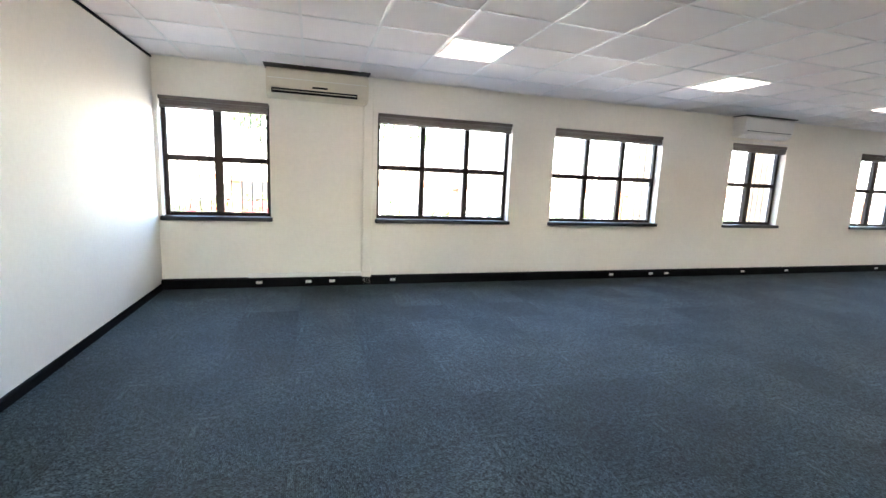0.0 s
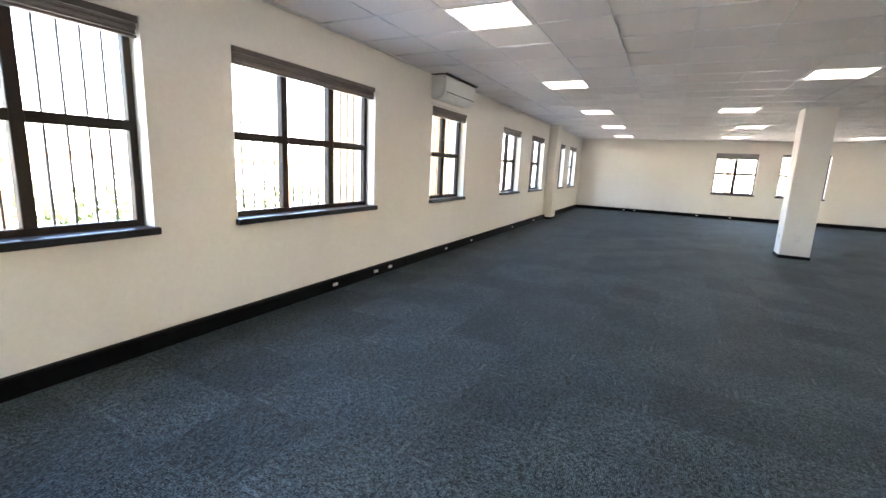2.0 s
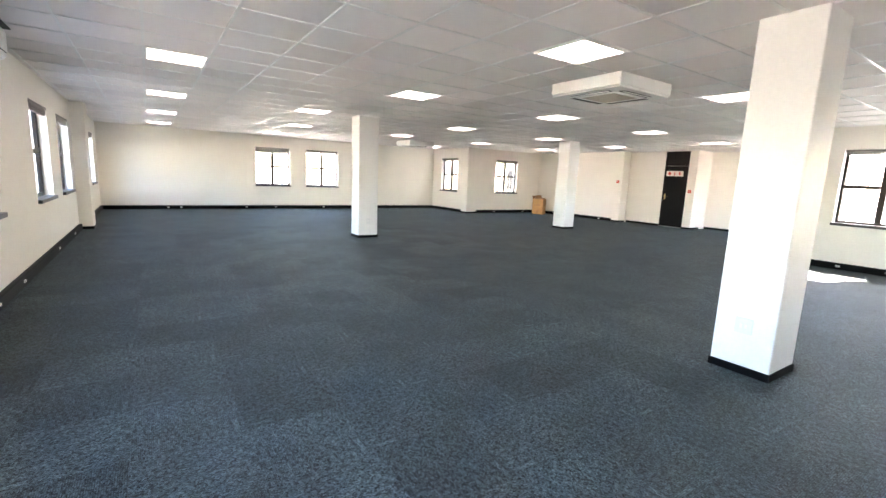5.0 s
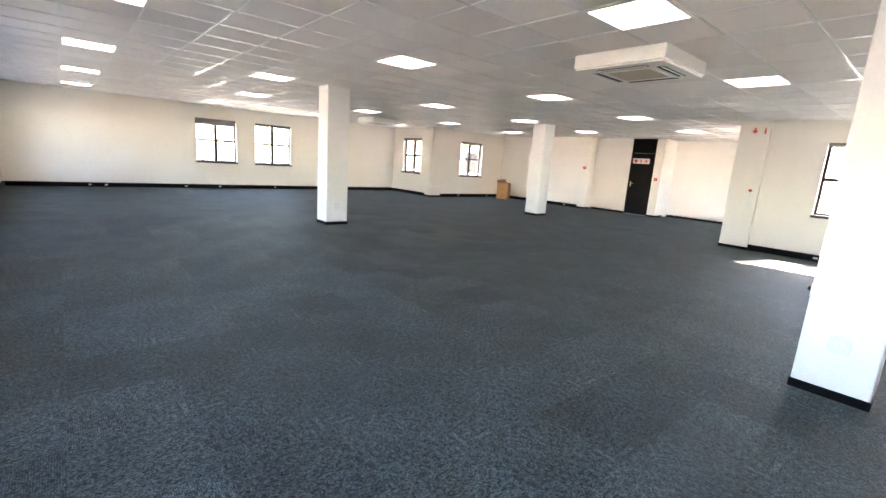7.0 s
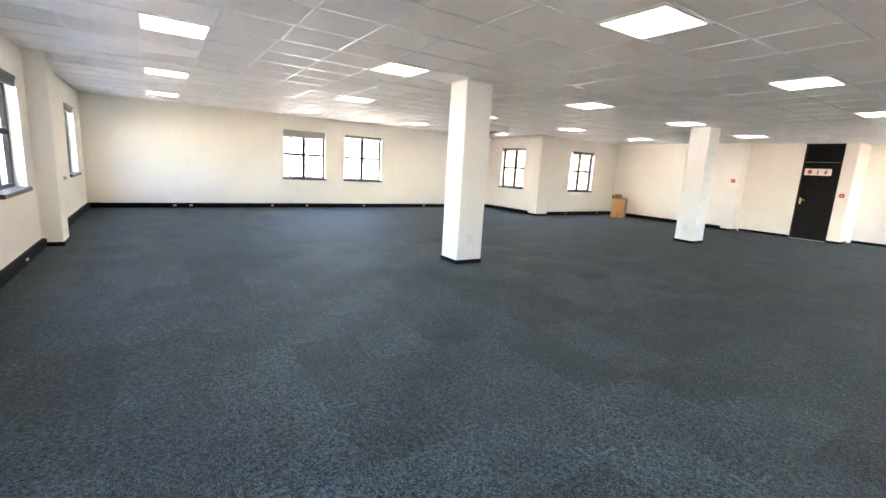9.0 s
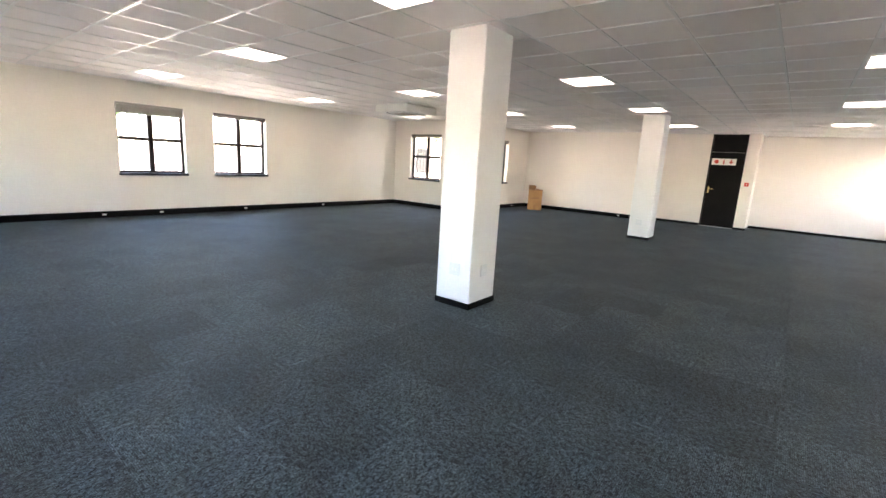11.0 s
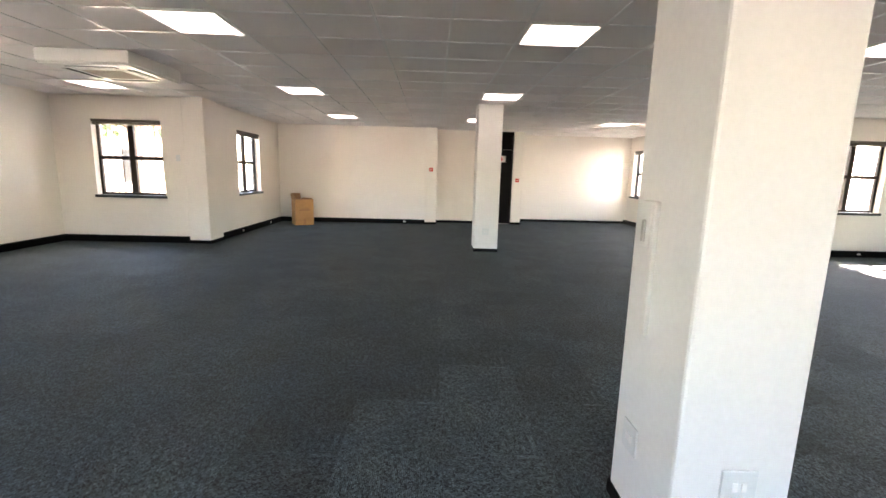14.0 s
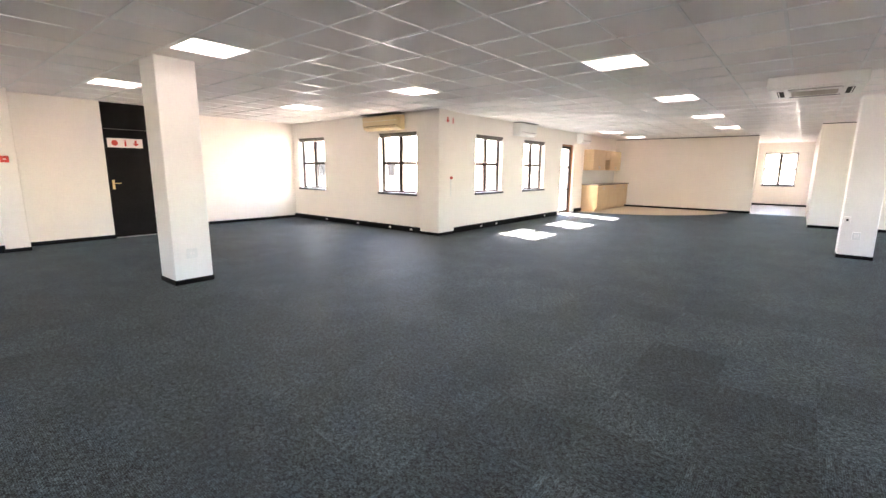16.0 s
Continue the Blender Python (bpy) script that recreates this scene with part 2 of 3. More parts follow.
def wall(name, m, u0, u1, openings, material, thick=THICK, label="cream painted plaster wall", z1=TOP):
    """A wall in its own frame: u along x, inner face at y = 0, thickness outward along y."""
    bm = bmesh.new()
    u = u0
    for a, b, lo, hi in sorted(openings):
        if a > u:
            box(bm, u, a, 0, thick, 0, z1)
        if lo > 0:
            box(bm, a, b, 0, thick, 0, lo)
        box(bm, a, b, 0, thick, hi, z1)
        u = b
    if u1 > u:
        box(bm, u, u1, 0, thick, 0, z1)
    ob = part(name, bm, material)
    ob.matrix_world = m
    return tagged(ob, label, "wall", kind="structure")


window_count = [0]


def window(m, u0, u1, cols, blind=0.12, bars=True, blind_mat=None, reveal=0.11, z0=Z_SILL, z1=Z_HEAD):
    """A window in a wall's frame: frame, mullions, transom, panes, sill, bars outside, and its raised blind."""
    window_count[0] += 1
    w = u1 - u0
    top = holder("window_%d" % window_count[0], m @ pose((u0 + u1) / 2, 0, z0), "dark brown framed window with %d columns of panes and a dark sill" % cols, "window", kind="structure")
    h, y, fw, fd = z1 - z0, reveal, 0.046, 0.055
    a = w / 2
    boxpart("window_frame", [(-a, -a + fw, y, y + fd, 0, h), (a - fw, a, y, y + fd, 0, h), (-a + fw, a - fw, y, y + fd, 0, fw), (-a + fw, a - fw, y, y + fd, h - fw, h)], BRONZE, top, 0.006)
    step = w / cols
    mw = 0.045 if cols == 2 else 0.034
    tz = h * 0.50
    for i in range(1, cols):
        boxpart("mullion", (-a + i * step - mw, -a + i * step + mw, y - 0.006, y + fd + 0.004, fw, h - fw), BRONZE, top, 0.006)
    for i in range(cols):
        x0, x1 = -a + i * step + (mw if i else fw), -a + (i + 1) * step - (mw if i < cols - 1 else fw)
        boxpart("transom", (x0, x1, y - 0.012, y + fd - 0.004, tz - 0.033, tz + 0.033), BRONZE, top, 0.005)
        for lo, hi in ((fw, tz - 0.033), (tz + 0.033, h - fw)):
            p = boxpart("pane", (x0, x1, y + 0.028, y + 0.033, lo, hi), GLASS, top)
            p.visible_shadow = False
    boxpart("window_sill", (-a - 0.02, a + 0.02, -0.045, y, -0.045, 0.004), SILL, top, 0.008)
    if bars:
        n = max(2, round(w / 0.115))
        for i in range(1, n):
            bm = bmesh.new()
            tube(bm, 0.008, 0.008, h - 0.02, pose(-a + w * i / n, y + 0.10, h / 2), 8)
            part("burglar_bar", bm, BAR, top)
    if blind:
        mtl = blind_mat or BLIND
        b = holder("venetian_blind", m @ pose((u0 + u1) / 2, 0.035, z1), "raised venetian blind gathered under the window head", "blind", "raised window blinds")
        boxpart("headrail", (-a + 0.01, a - 0.01, -0.04, 0.03, -0.045, -0.004), mtl, b, 0.004)
        n = max(3, int((blind - 0.06) / 0.0075))
        sl = None
        for i in range(n):
            z = -0.052 - i * 0.0075
            if sl is None:
                sl = boxpart("slat", (-a + 0.02, a - 0.02, -0.03, 0.022, -0.003, 0.003), mtl, b)
                sl.location = (0, 0, z)
            else:
                c = new("slat", sl.data)
                c.parent = b
                c.location = (0.004 * math.sin(i * 7.0 + u0), 0.004 * math.cos(i * 5.0 + u0), z)
        z = -0.056 - n * 0.0075
        boxpart("bottom_rail", (-a + 0.015, a - 0.015, -0.028, 0.02, z - 0.012, z + 0.004), mtl, b, 0.004)
        bm = bmesh.new()
        tube(bm, 0.003, 0.003, 0.5, pose(-a + 0.10, -0.035, -0.30), 6)
        part("tilt_wand", bm, BLIND, b)
    return top


def skirting(m, u0, u1, depth=0.05, h=0.115):
    bm = bmesh.new()
    extrude_profile(bm, [(0, 0), (0, h), (-depth * 0.7, h), (-depth, h - 0.012), (-depth, 0)], u0, u1)
    ob = part("baseboard", bm, SKIRT)
    ob.matrix_world = m
    return tagged(ob, "black power skirting along the foot of the wall", "baseboard", kind="structure")


M_N = pose(0, N_Y, 0)
M_E = pose(E_X, 0, 0, 0, 0, -90)
M_S = pose(0, S_Y, 0, 0, 0, 180)
M_SE = pose(SE_X, 0, 0, 0, 0, -90)
M_SW = pose(SW_X, 0, 0, 0, 0, 90)
M_BOX = pose(0, BOX_Y, 0, 0, 0, 180)
M_DOOR = pose(0, DOOR_Y, 0, 0, 0, 180)
M_END = pose(0, END_Y, 0, 0, 0, 180)
M_W = pose(W_X, 0, 0, 0, 0, 90)
M_BACK = pose(BACK_X, 0, 0, 0, 0, 90)
M_FAR = pose(-10.0, 0, 0, 0, 0, 90)

# windows: start and end along the wall, number of pane columns
N_WIN = [(-1.56, -0.44, 2), (0.80, 2.60, 3), (3.24, 5.06, 3), (6.40, 7.56, 2), (9.35, 10.55, 2), (11.40, 12.60, 2), (14.00, 15.20, 2), (15.95, 17.10, 2)]
E_WIN = [(-1.63, -0.46, 2), (0.12, 1.32, 2)]
S_WIN = [(-17.38, -16.19, 2)]
SE_WIN = [(7.03, 8.21, 2)]
SW_WIN = [(-10.53, -9.40, 2), (-7.38, -6.23, 2)]
SW2_WIN = [(-4.32, -3.18, 2), (-2.13, -0.94, 2)]
GLASS_DOOR = (0.22, 1.14)
FAR_WIN = [(-1.20, -0.13, 2)]


def holes(ws):
    return [(a, b, Z_SILL - 0.045, Z_HEAD) for a, b, c in ws]


wall("wall_north", M_N, W_X - 0.12, E_X + THICK, holes(N_WIN), PAINT)
wall("wall_east", M_E, -N_Y, -S_Y + THICK, holes(E_WIN), PAINT)
wall("wall_south_east", M_S, -E_X, -SE_X, holes(S_WIN), PAINT_S)
wall("wall_recess_east", M_SE, -S_Y + THICK, -END_Y + 0.3, holes(SE_WIN), PAINT_S)
wall("wall_south_long", M_BOX, -SE_X, -11.42, [], PAINT_S, 0.5)
wall("wall_south_door", M_DOOR, -11.42, -9.02, [(-10.10, -9.27, 0, CEIL + 0.01)], PAINT_S, 1.1)
wall("wall_south_end", M_END, -9.02, -SW_X, [], PAINT_S)
wall("wall_recess_west", M_SW, END_Y - 0.3, S_Y - THICK, holes(SW_WIN), PAINT_S)
wall("wall_south_west", M_S, -SW_X, 5.4, holes(SW2_WIN) + [(*GLASS_DOOR, 0, 2.14)], PAINT_S)
wall("wall_west", M_W, HALL_Y, N_Y, [], PAINT, 0.12)
wall("wall_back", M_BACK, S_Y, -1.12, [], PAINT_S, 0.14)
wall("wall_hall_north", pose(0, HALL_Y, 0), -10.2, W_X - 0.12, [], PAINT_S, 0.12)
wall("wall_hall_south", pose(0, -1.45, 0, 0, 0, 180), -BACK_X + 0.14, 10.2, [], PAINT_S, 0.12)
wall("wall_hall_end", M_FAR, -1.6, HALL_Y, holes(FAR_WIN), PAINT_S)

for ws, m, kw in ((N_WIN, M_N, {}), (S_WIN, M_S, dict(blind=0.09)), (SE_WIN, M_SE, dict(blind=0.10)), (SW_WIN, M_SW, dict(blind=0.09)), (SW2_WIN, M_S, dict(blind=0.09)), (FAR_WIN, M_FAR, dict(blind=0.08))):
    for a, b, c in ws:
        window(m, a, b, c, **kw)
window(M_E, *E_WIN[0], blind=0.20, blind_mat=BLIND_G)
window(M_E, *E_WIN[1], blind=0.09)


def pier(name, x0, x1, y0, y1, material, label, base=True, h=CEIL + 0.02):
    """A plastered column with rounded arrises and a black base strip."""
    ob = holder(name, pose((x0 + x1) / 2, (y0 + y1) / 2, 0), label, "column", kind="structure")
    a, b = (x1 - x0) / 2, (y1 - y0) / 2
    bm = bmesh.new()
    box(bm, -a, a, -b, b, 0.0, h, bevel=0.012)
    part("shaft", bm, material, ob)
    if base:
        t = 0.008
        boxpart("base_strip", (-a - t, a + t, -b - t, b + t, 0.0, 0.06), SKIRT, ob, 0.003)
    return ob


pier("column", 2.73, 3.13, 0.70, 1.13, REVEAL, "white plastered square column with a black base")
pier("column", 10.285, 10.68, 0.635, 1.075, REVEAL, "white plastered square column with a black base")
pier("column", 10.30, 10.72, -5.76, -5.33, REVEAL, "white plastered square column with a black base")
pier("pilaster", 15.42, 15.79, -6.06, -5.56, PAINT_S, "white corner pilaster between two window walls")
pier("pilaster", 5.20, 5.71, -6.06, -5.55, PAINT_S, "white corner pilaster with fire signs near its top")
pier("pilaster", 13.05, 13.50, 5.72, 6.1, PAINT, "cream wall pilaster between the windows")
pier("pilaster", 11.36, 11.66, -9.8, -9.44, PAINT_S, "white wall pilaster with a red call point")
pier("pilaster", 9.00, 9.27, -10.4, -9.87, PAINT_S, "white door jamb pilaster")
pier("pilaster", 0.62, 0.74, 5.90, 6.1, PAINT, "cream boxed pipe casing beside the window", base=False)

for m, a, b in ((M_N, W_X, 13.05), (M_N, 13.50, E_X), (M_E, -N_Y + 0.05, -S_Y), (M_S, -E_X + 0.05, -15.79), (M_SE, 6.06, -BOX_Y), (M_BOX, -SE_X + 0.05, -11.66),
                (M_SW, END_Y, -6.06), (M_S, -5.20, -0.02), (M_S, 1.35, 1.88)):
    skirting(m, a, b)
for m, a, b in ((M_DOOR, -11.36, -10.10), (M_END, -9.0, -SW_X - 0.05), (M_W, HALL_Y, N_Y - 0.05), (M_BACK, S_Y, -1.12), (M_FAR, -1.45, HALL_Y)):
    skirting(m, a, b, 0.015, 0.07)

# black strips that paint in the shadow line where partitions meet the ceiling
for m, a, b in ((M_W, HALL_Y, N_Y), (M_BACK, S_Y, -1.12)):
    ob = boxpart("trim", (a, b, -0.012, 0.0, CEIL - 0.022, CEIL - 0.002), SKIRT)
    ob.matrix_world = m
    tagged(ob, "black strip painted in for the shadow line under the ceiling", "trim", kind="structure")

# ---- floors and ceiling ----
ROOMS = [(W_X, E_X, S_Y, N_Y), (BACK_X, W_X, S_Y, HALL_Y), (SW_X, SE_X, END_Y, S_Y)]
slab = boxpart("floor", (-10.3, 18.4, -11.2, 6.2, -0.2, -0.007), UNDERLAY)
tagged(slab, "concrete floor slab under the carpet tiles", "floor", kind="structure")
bm = bmesh.new()
box(bm, -10.0, BACK_X, -1.45, HALL_Y, -0.007, 0.003)
tagged(part("hall_floor", bm, TILEW), "pale glossy tiled floor of the hall", "floor", kind="structure")
bm = bmesh.new()
c = bm.verts.new((BACK_X + 0.02, S_Y + 0.02, 0.004))
arc = [bm.verts.new((BACK_X + 0.02 + 3.55 * math.cos(a), S_Y + 0.02 + 3.9 * math.sin(a), 0.004)) for a in [i * math.pi / 2 / 40 for i in range(41)]]
for p, q in zip(arc, arc[1:]):
    bm.faces.new((c, p, q))
ext = bmesh.ops.extrude_face_region(bm, geom=list(bm.faces))
bmesh.ops.translate(bm, vec=(0, 0, -0.004), verts=[v for v in ext["geom"] if isinstance(v, bmesh.types.BMVert)])
tagged(part("kitchen_floor", bm, VINYL), "beige vinyl floor with a curved edge", "floor", kind="structure")

GRID, GX, GY = 0.6, 10.15, 4.10     # tile pitch and a crossing of the grid
LIGHTS = [(1, "N"), (2, "N"), (3, "N"), (4, "N"), (5, "N"), (6, "N"), (2, "C"), (3, "C"), (5, "C"), (6, "C"), (4, "Q"),
          (0, "D"), (1, "D"), (2, "D"), (3, "D"), (4, "D"), (5, "D"), (6, "D"), (0, "E"), (-0.8, "E"), (3, "E"), (4, "E"), (5, "E"), (6, "E"), (3, "F"), (4, "F"), (5, "F")]
ROW = dict(N=4.4, Q=2.0, C=1.4, D=-1.6, E=-4.6, F=-7.6)
SPOTS = [(10.45 + 3.0 * (c - 4), ROW[r]) for c, r in LIGHTS]
bm = bmesh.new()
for x0, x1, y0, y1 in ROOMS + [(-10.0, BACK_X, -1.45, HALL_Y)]:
    i0, i1 = math.floor((x0 - GX) / GRID), math.ceil((x1 - GX) / GRID)
    j0, j1 = math.floor((y0 - GY) / GRID), math.ceil((y1 - GY) / GRID)
    for i in range(i0, i1):
        for j in range(j0, j1):
            cx, cy = GX + (i + 0.5) * GRID, GY + (j + 0.5) * GRID
            if any(abs(cx - sx) < 0.2 and abs(cy - sy) < 0.2 for sx, sy in SPOTS):
                continue
            a0, a1 = max(cx - 0.288, x0), min(cx + 0.288, x1)
            b0, b1 = max(cy - 0.288, y0), min(cy + 0.288, y1)
            if a1 - a0 < 0.02 or b1 - b0 < 0.02:
                continue
            z = CEIL + 0.004 + random.uniform(-0.0015, 0.0015)
            tz = [random.uniform(-0.001, 0.001) for _ in range(4)]
            bm.faces.new([bm.verts.new(v) for v in ((a0, b0, z + tz[0]), (a0, b1, z + tz[1]), (a1, b1, z + tz[2]), (a1, b0, z + tz[3]))])
me = bpy.data.meshes.new("ceiling")
bm.to_mesh(me)
bm.free()
me.materials.append(CTILE)
tagged(new("ceiling", me), "suspended ceiling of grey-white mineral fibre tiles", "ceiling", kind="structure")
bm = bmesh.new()
for x0, x1, y0, y1 in ROOMS + [(-10.0, BACK_X, -1.45, HALL_Y)]:
    for i in range(math.floor((x0 - GX) / GRID), math.ceil((x1 - GX) / GRID) + 1):
        x = GX + i * GRID
        if x0 < x < x1:
            box(bm, x - 0.0118, x + 0.0118, y0, y1, CEIL - 0.003, CEIL + 0.02)
    for j in range(math.floor((y0 - GY) / GRID), math.ceil((y1 - GY) / GRID) + 1):
        y = GY + j * GRID
        if y0 < y < y1:
            box(bm, x0, x1, y - 0.0118, y + 0.0118, CEIL - 0.0024, CEIL + 0.02)
tagged(part("ceiling_grid", bm, TBAR), "white steel grid that carries the ceiling tiles", "ceiling", kind="structure")
# roof slab, plus an unseen tall block added to shade the south-east window
roof = boxpart("upper_storey", [(-10.4, 18.5, -5.95, 6.3, 2.86, 3.1), (5.3, 15.8, -11.3, -5.96, 2.86, 8.5)], OUTWALL)
tagged(roof, "unseen roof slab with a tall block added to keep the sun out", "building", kind="structure")


def led_panel(m):
    ob = holder("ceiling_light", m, "lit square white ceiling panel light in the tile grid", "ceiling light", "ceiling panel lights")
    o, i = 0.292, 0.268
    boxpart("frame", [(-o, -i, -o, o, -0.008, 0.03), (i, o, -o, o, -0.008, 0.03), (-i, i, -o, -i, -0.008, 0.03), (-i, i, i, o, -0.008, 0.03)], TBAR, ob)
    boxpart("diffuser", (-i, i, -i, i, -0.004, 0.01), LED, ob)
    return ob


first = None
for x, y in SPOTS:
    if first is None:
        first = led_panel(pose(x, y, CEIL))
    else:
        copy_thing(first, pose(x, y, CEIL))

# ---- fixtures on the ceiling and walls ----
def cassette(m):
    """A square ceiling air conditioner hung below the tiles: body, grille, four slots with louvres."""
    ob = holder("ceiling_air_conditioner", m, "off-white square cassette air conditioner hanging below the ceiling", "air conditioner", "ceiling cassette units")
    bm = bmesh.new()
    a, d = 0.475, 0.155
    box(bm, -a, a, -a, a, -d + 0.02, 0.0, bevel=0.012)
    part("body", bm, PLASTIC, ob)
    bm = bmesh.new()
    box(bm, -a + 0.015, a - 0.015, -a + 0.015, a - 0.015, -d, -d + 0.022, bevel=0.006)
    part("fascia", bm, PLASTIC, ob)
    g = 0.25
    boxpart("grille_frame", [(-g, g, -g, -g + 0.02, -d - 0.008, -d + 0.002), (-g, g, g - 0.02, g, -d - 0.008, -d + 0.002), (-g, -g + 0.02, -g + 0.02, g - 0.02, -d - 0.008, -d + 0.002), (g - 0.02, g, -g + 0.02, g - 0.02, -d - 0.008, -d + 0.002)], PLASTIC, ob, 0.002)
    boxpart("grille_back", (-g + 0.02, g - 0.02, -g + 0.02, g - 0.02, -d - 0.002, -d + 0.002), GRILLE, ob)
    for i in range(12):
        y = -g + 0.04 + i * (2 * g - 0.08) / 11
        boxpart("grille_slat", (-g + 0.02, g - 0.02, y - 0.006, y + 0.006, -d - 0.007, -d - 0.002), GRILLE, ob)
    for k in range(4):
        r = pose(0, 0, 0, 0, 0, 90 * k)
        bm = bmesh.new()
        box(bm, -0.26, 0.26, -0.375, -0.305, -d - 0.003, -d + 0.004, m=r)
        slot = part("air_slot", bm, VENT, ob, "black air outlet slot")
        bm = bmesh.new()
        box(bm, -0.255, 0.255, -0.362, -0.352, -d - 0.012, -d - 0.003, m=r)
        part("louvre", bm, PLASTIC, slot)
    return ob


c1 = cassette(pose(5.05, 0.12, CEIL - 0.003))
copy_thing(c1, pose(15.10, -3.0, CEIL - 0.003))


def split_unit(m, w, body, label, h=0.30, d=0.22, shut=True):
    """A wall air conditioner in a wall's frame: y runs into the wall."""
    ob = holder("wall_air_conditioner", m, label, "air conditioner", "wall split units")
    a = w / 2
    bm = bmesh.new()
    prof = [(0, 0), (0, h), (-d * 0.86, h), (-d * 0.97, h - 0.02), (-d, h - 0.05), (-d * 0.98, 0.10), (-d * 0.86, 0.035), (-d * 0.55, 0.0)]
    extrude_profile(bm, prof, -a, a)
    bmesh.ops.bevel(bm, geom=[e for e in bm.edges if abs(e.verts[0].co.x - e.verts[1].co.x) < 1e-5], offset=0.006, segments=2, affect="EDGES")
    part("body", bm, body, ob)
    bm = bmesh.new()
    if shut:
        box(bm, -a * 0.90, a * 0.90, -d * 0.99, -d * 0.90, 0.082, 0.088)
    else:
        box(bm, -a * 0.90, a * 0.78, -d * 1.0, -d * 0.90, 0.035, 0.085, bevel=0.003)
    outlet = part("air_outlet", bm, VENT, ob, "dark air outlet slot")
    bm = bmesh.new()
    if shut:
        box(bm, -a * 0.88, a * 0.88, -d * 0.99, -d * 0.92, 0.045, 0.080, bevel=0.004)
    else:
        box(bm, -a * 0.88, a * 0.76, -d * 1.06, -d * 0.98, 0.058, 0.064, bevel=0.002)
    part("louvre", bm, body, outlet)
    if not shut:
        bm = bmesh.new()
        box(bm, -a * 0.12, a * 0.18, -d * 1.02, -d * 0.96, 0.105, 0.125, bevel=0.002)
        part("display", bm, VENT, ob, "dark display strip")
    boxpart("panel_seam", (-a * 0.97, a * 0.97, -d * 1.006, -d * 0.9, h * 0.62, h * 0.64), PLASTIC, ob)
    bm = bmesh.new()
    box(bm, a - 0.004, a + 0.012, -d * 0.75, -0.01, 0.03, h - 0.03, bevel=0.005)
    part("end_cap", bm, body, ob)
    return ob


split_unit(M_N @ pose(0.10, 0, 2.19), 1.10, PLASTIC_C, "cream wall air conditioner with a dark outlet slot", shut=False)
split_unit(M_N @ pose(6.84, 0, 2.21), 1.0, PLASTIC, "white wall air conditioner above a window")
split_unit(M_SW @ pose(-7.12, 0, 2.18), 1.10, PLASTIC_Y, "yellowed wall air conditioner above a window")
split_unit(M_S @ pose(-2.30, 0, 2.20), 0.85, PLASTIC, "small white wall air conditioner under the ceiling")
split_unit(M_S @ pose(1.62, 0, 2.20), 0.70, PLASTIC, "small white wall air conditioner beside the glass door")

# dark strips painted in for the shaded ceiling gap above the wall units
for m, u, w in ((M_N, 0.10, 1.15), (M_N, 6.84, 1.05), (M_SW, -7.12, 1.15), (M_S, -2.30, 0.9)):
    ob = boxpart("ceiling_gap", (u - w / 2, u + w / 2, -0.25, -0.002, CEIL - 0.008, CEIL + 0.002), GAP_SHADE, None, 0.003)
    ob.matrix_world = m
    tagged(ob, "dark strip painted in for the shaded gap above the air conditioner", "ceiling", kind="structure")


def conduit(m, dims, label, bevel=0.006):
    ob = boxpart("cable_trunking", dims, PLASTIC, None, bevel)
    ob.matrix_world = m
    return tagged(ob, label, "trunking")


conduit(M_N, (-0.70, 0.62, -0.062, 0.0, 0.118, 0.165), "white cable trunking along the top of the skirting")
conduit(M_N, (6.34, 7.55, -0.03, 0.0, 2.145, 0.02 + 2.145), "thin white pipe cover under the air conditioner", 0.003)


def socket(m, label="small white power socket on the black skirting"):
    ob = holder("power_socket", m, label, "socket", "skirting sockets")
    bm = bmesh.new()
    box(bm, -0.034, 0.034, -0.008, 0.0, -0.016, 0.016, bevel=0.003)
    part("plate", bm, PLASTIC, ob)
    bm = bmesh.new()
    for x, z in ((-0.018, -0.008), (0.0, 0.008), (-0.036, 0.008)):
        tube(bm, 0.004, 0.004, 0.003, pose(x, -0.009, z, 90), 8)
    part("pin_holes", bm, VENT, ob)
    boxpart("switch", (0.018, 0.034, -0.012, -0.007, -0.012, 0.012), PLASTIC, ob, 0.002)
    return ob


S0 = socket(M_N @ pose(-0.58, -0.05, 0.06))
for u in (-0.02, 0.26, 1.02, 4.33, 5.05, 5.35, 6.91, 7.90, 10.19, 11.9):
    copy_thing(S0, M_N @ pose(u, -0.05, 0.06))
for y in (4.25, 3.9, 1.95, 1.0, -0.75, -2.9):
    copy_thing(S0, M_E @ pose(-y, -0.05, 0.06))
for u in (7.0, 8.6):
    copy_thing(S0, M_SE @ pose(u, -0.05, 0.06))
for u in (-9.34, -8.11, -7.0, -6.35):
    copy_thing(S0, M_SW @ pose(u, -0.05, 0.06))
for u in (-4.12, -3.46, -0.86):
    copy_thing(S0, M_S @ pose(u, -0.05, 0.06))
copy_thing(S0, M_BOX @ pose(-12.2, -0.05, 0.06))


def wall_plate(name, m, w, h, label, category, toggles=1):
    ob = holder(name, m, label, category)
    bm = bmesh.new()
    box(bm, -w / 2, w / 2, -0.009, 0.0, -h / 2, h / 2, bevel=0.003)
    part("plate", bm, PLATE, ob)
    for i in range(toggles):
        x = (i - (toggles - 1) / 2) * 0.03
        boxpart("rocker", (x - 0.009, x + 0.009, -0.013, -0.008, -0.016, 0.016), REVEAL, ob, 0.002)
    return ob


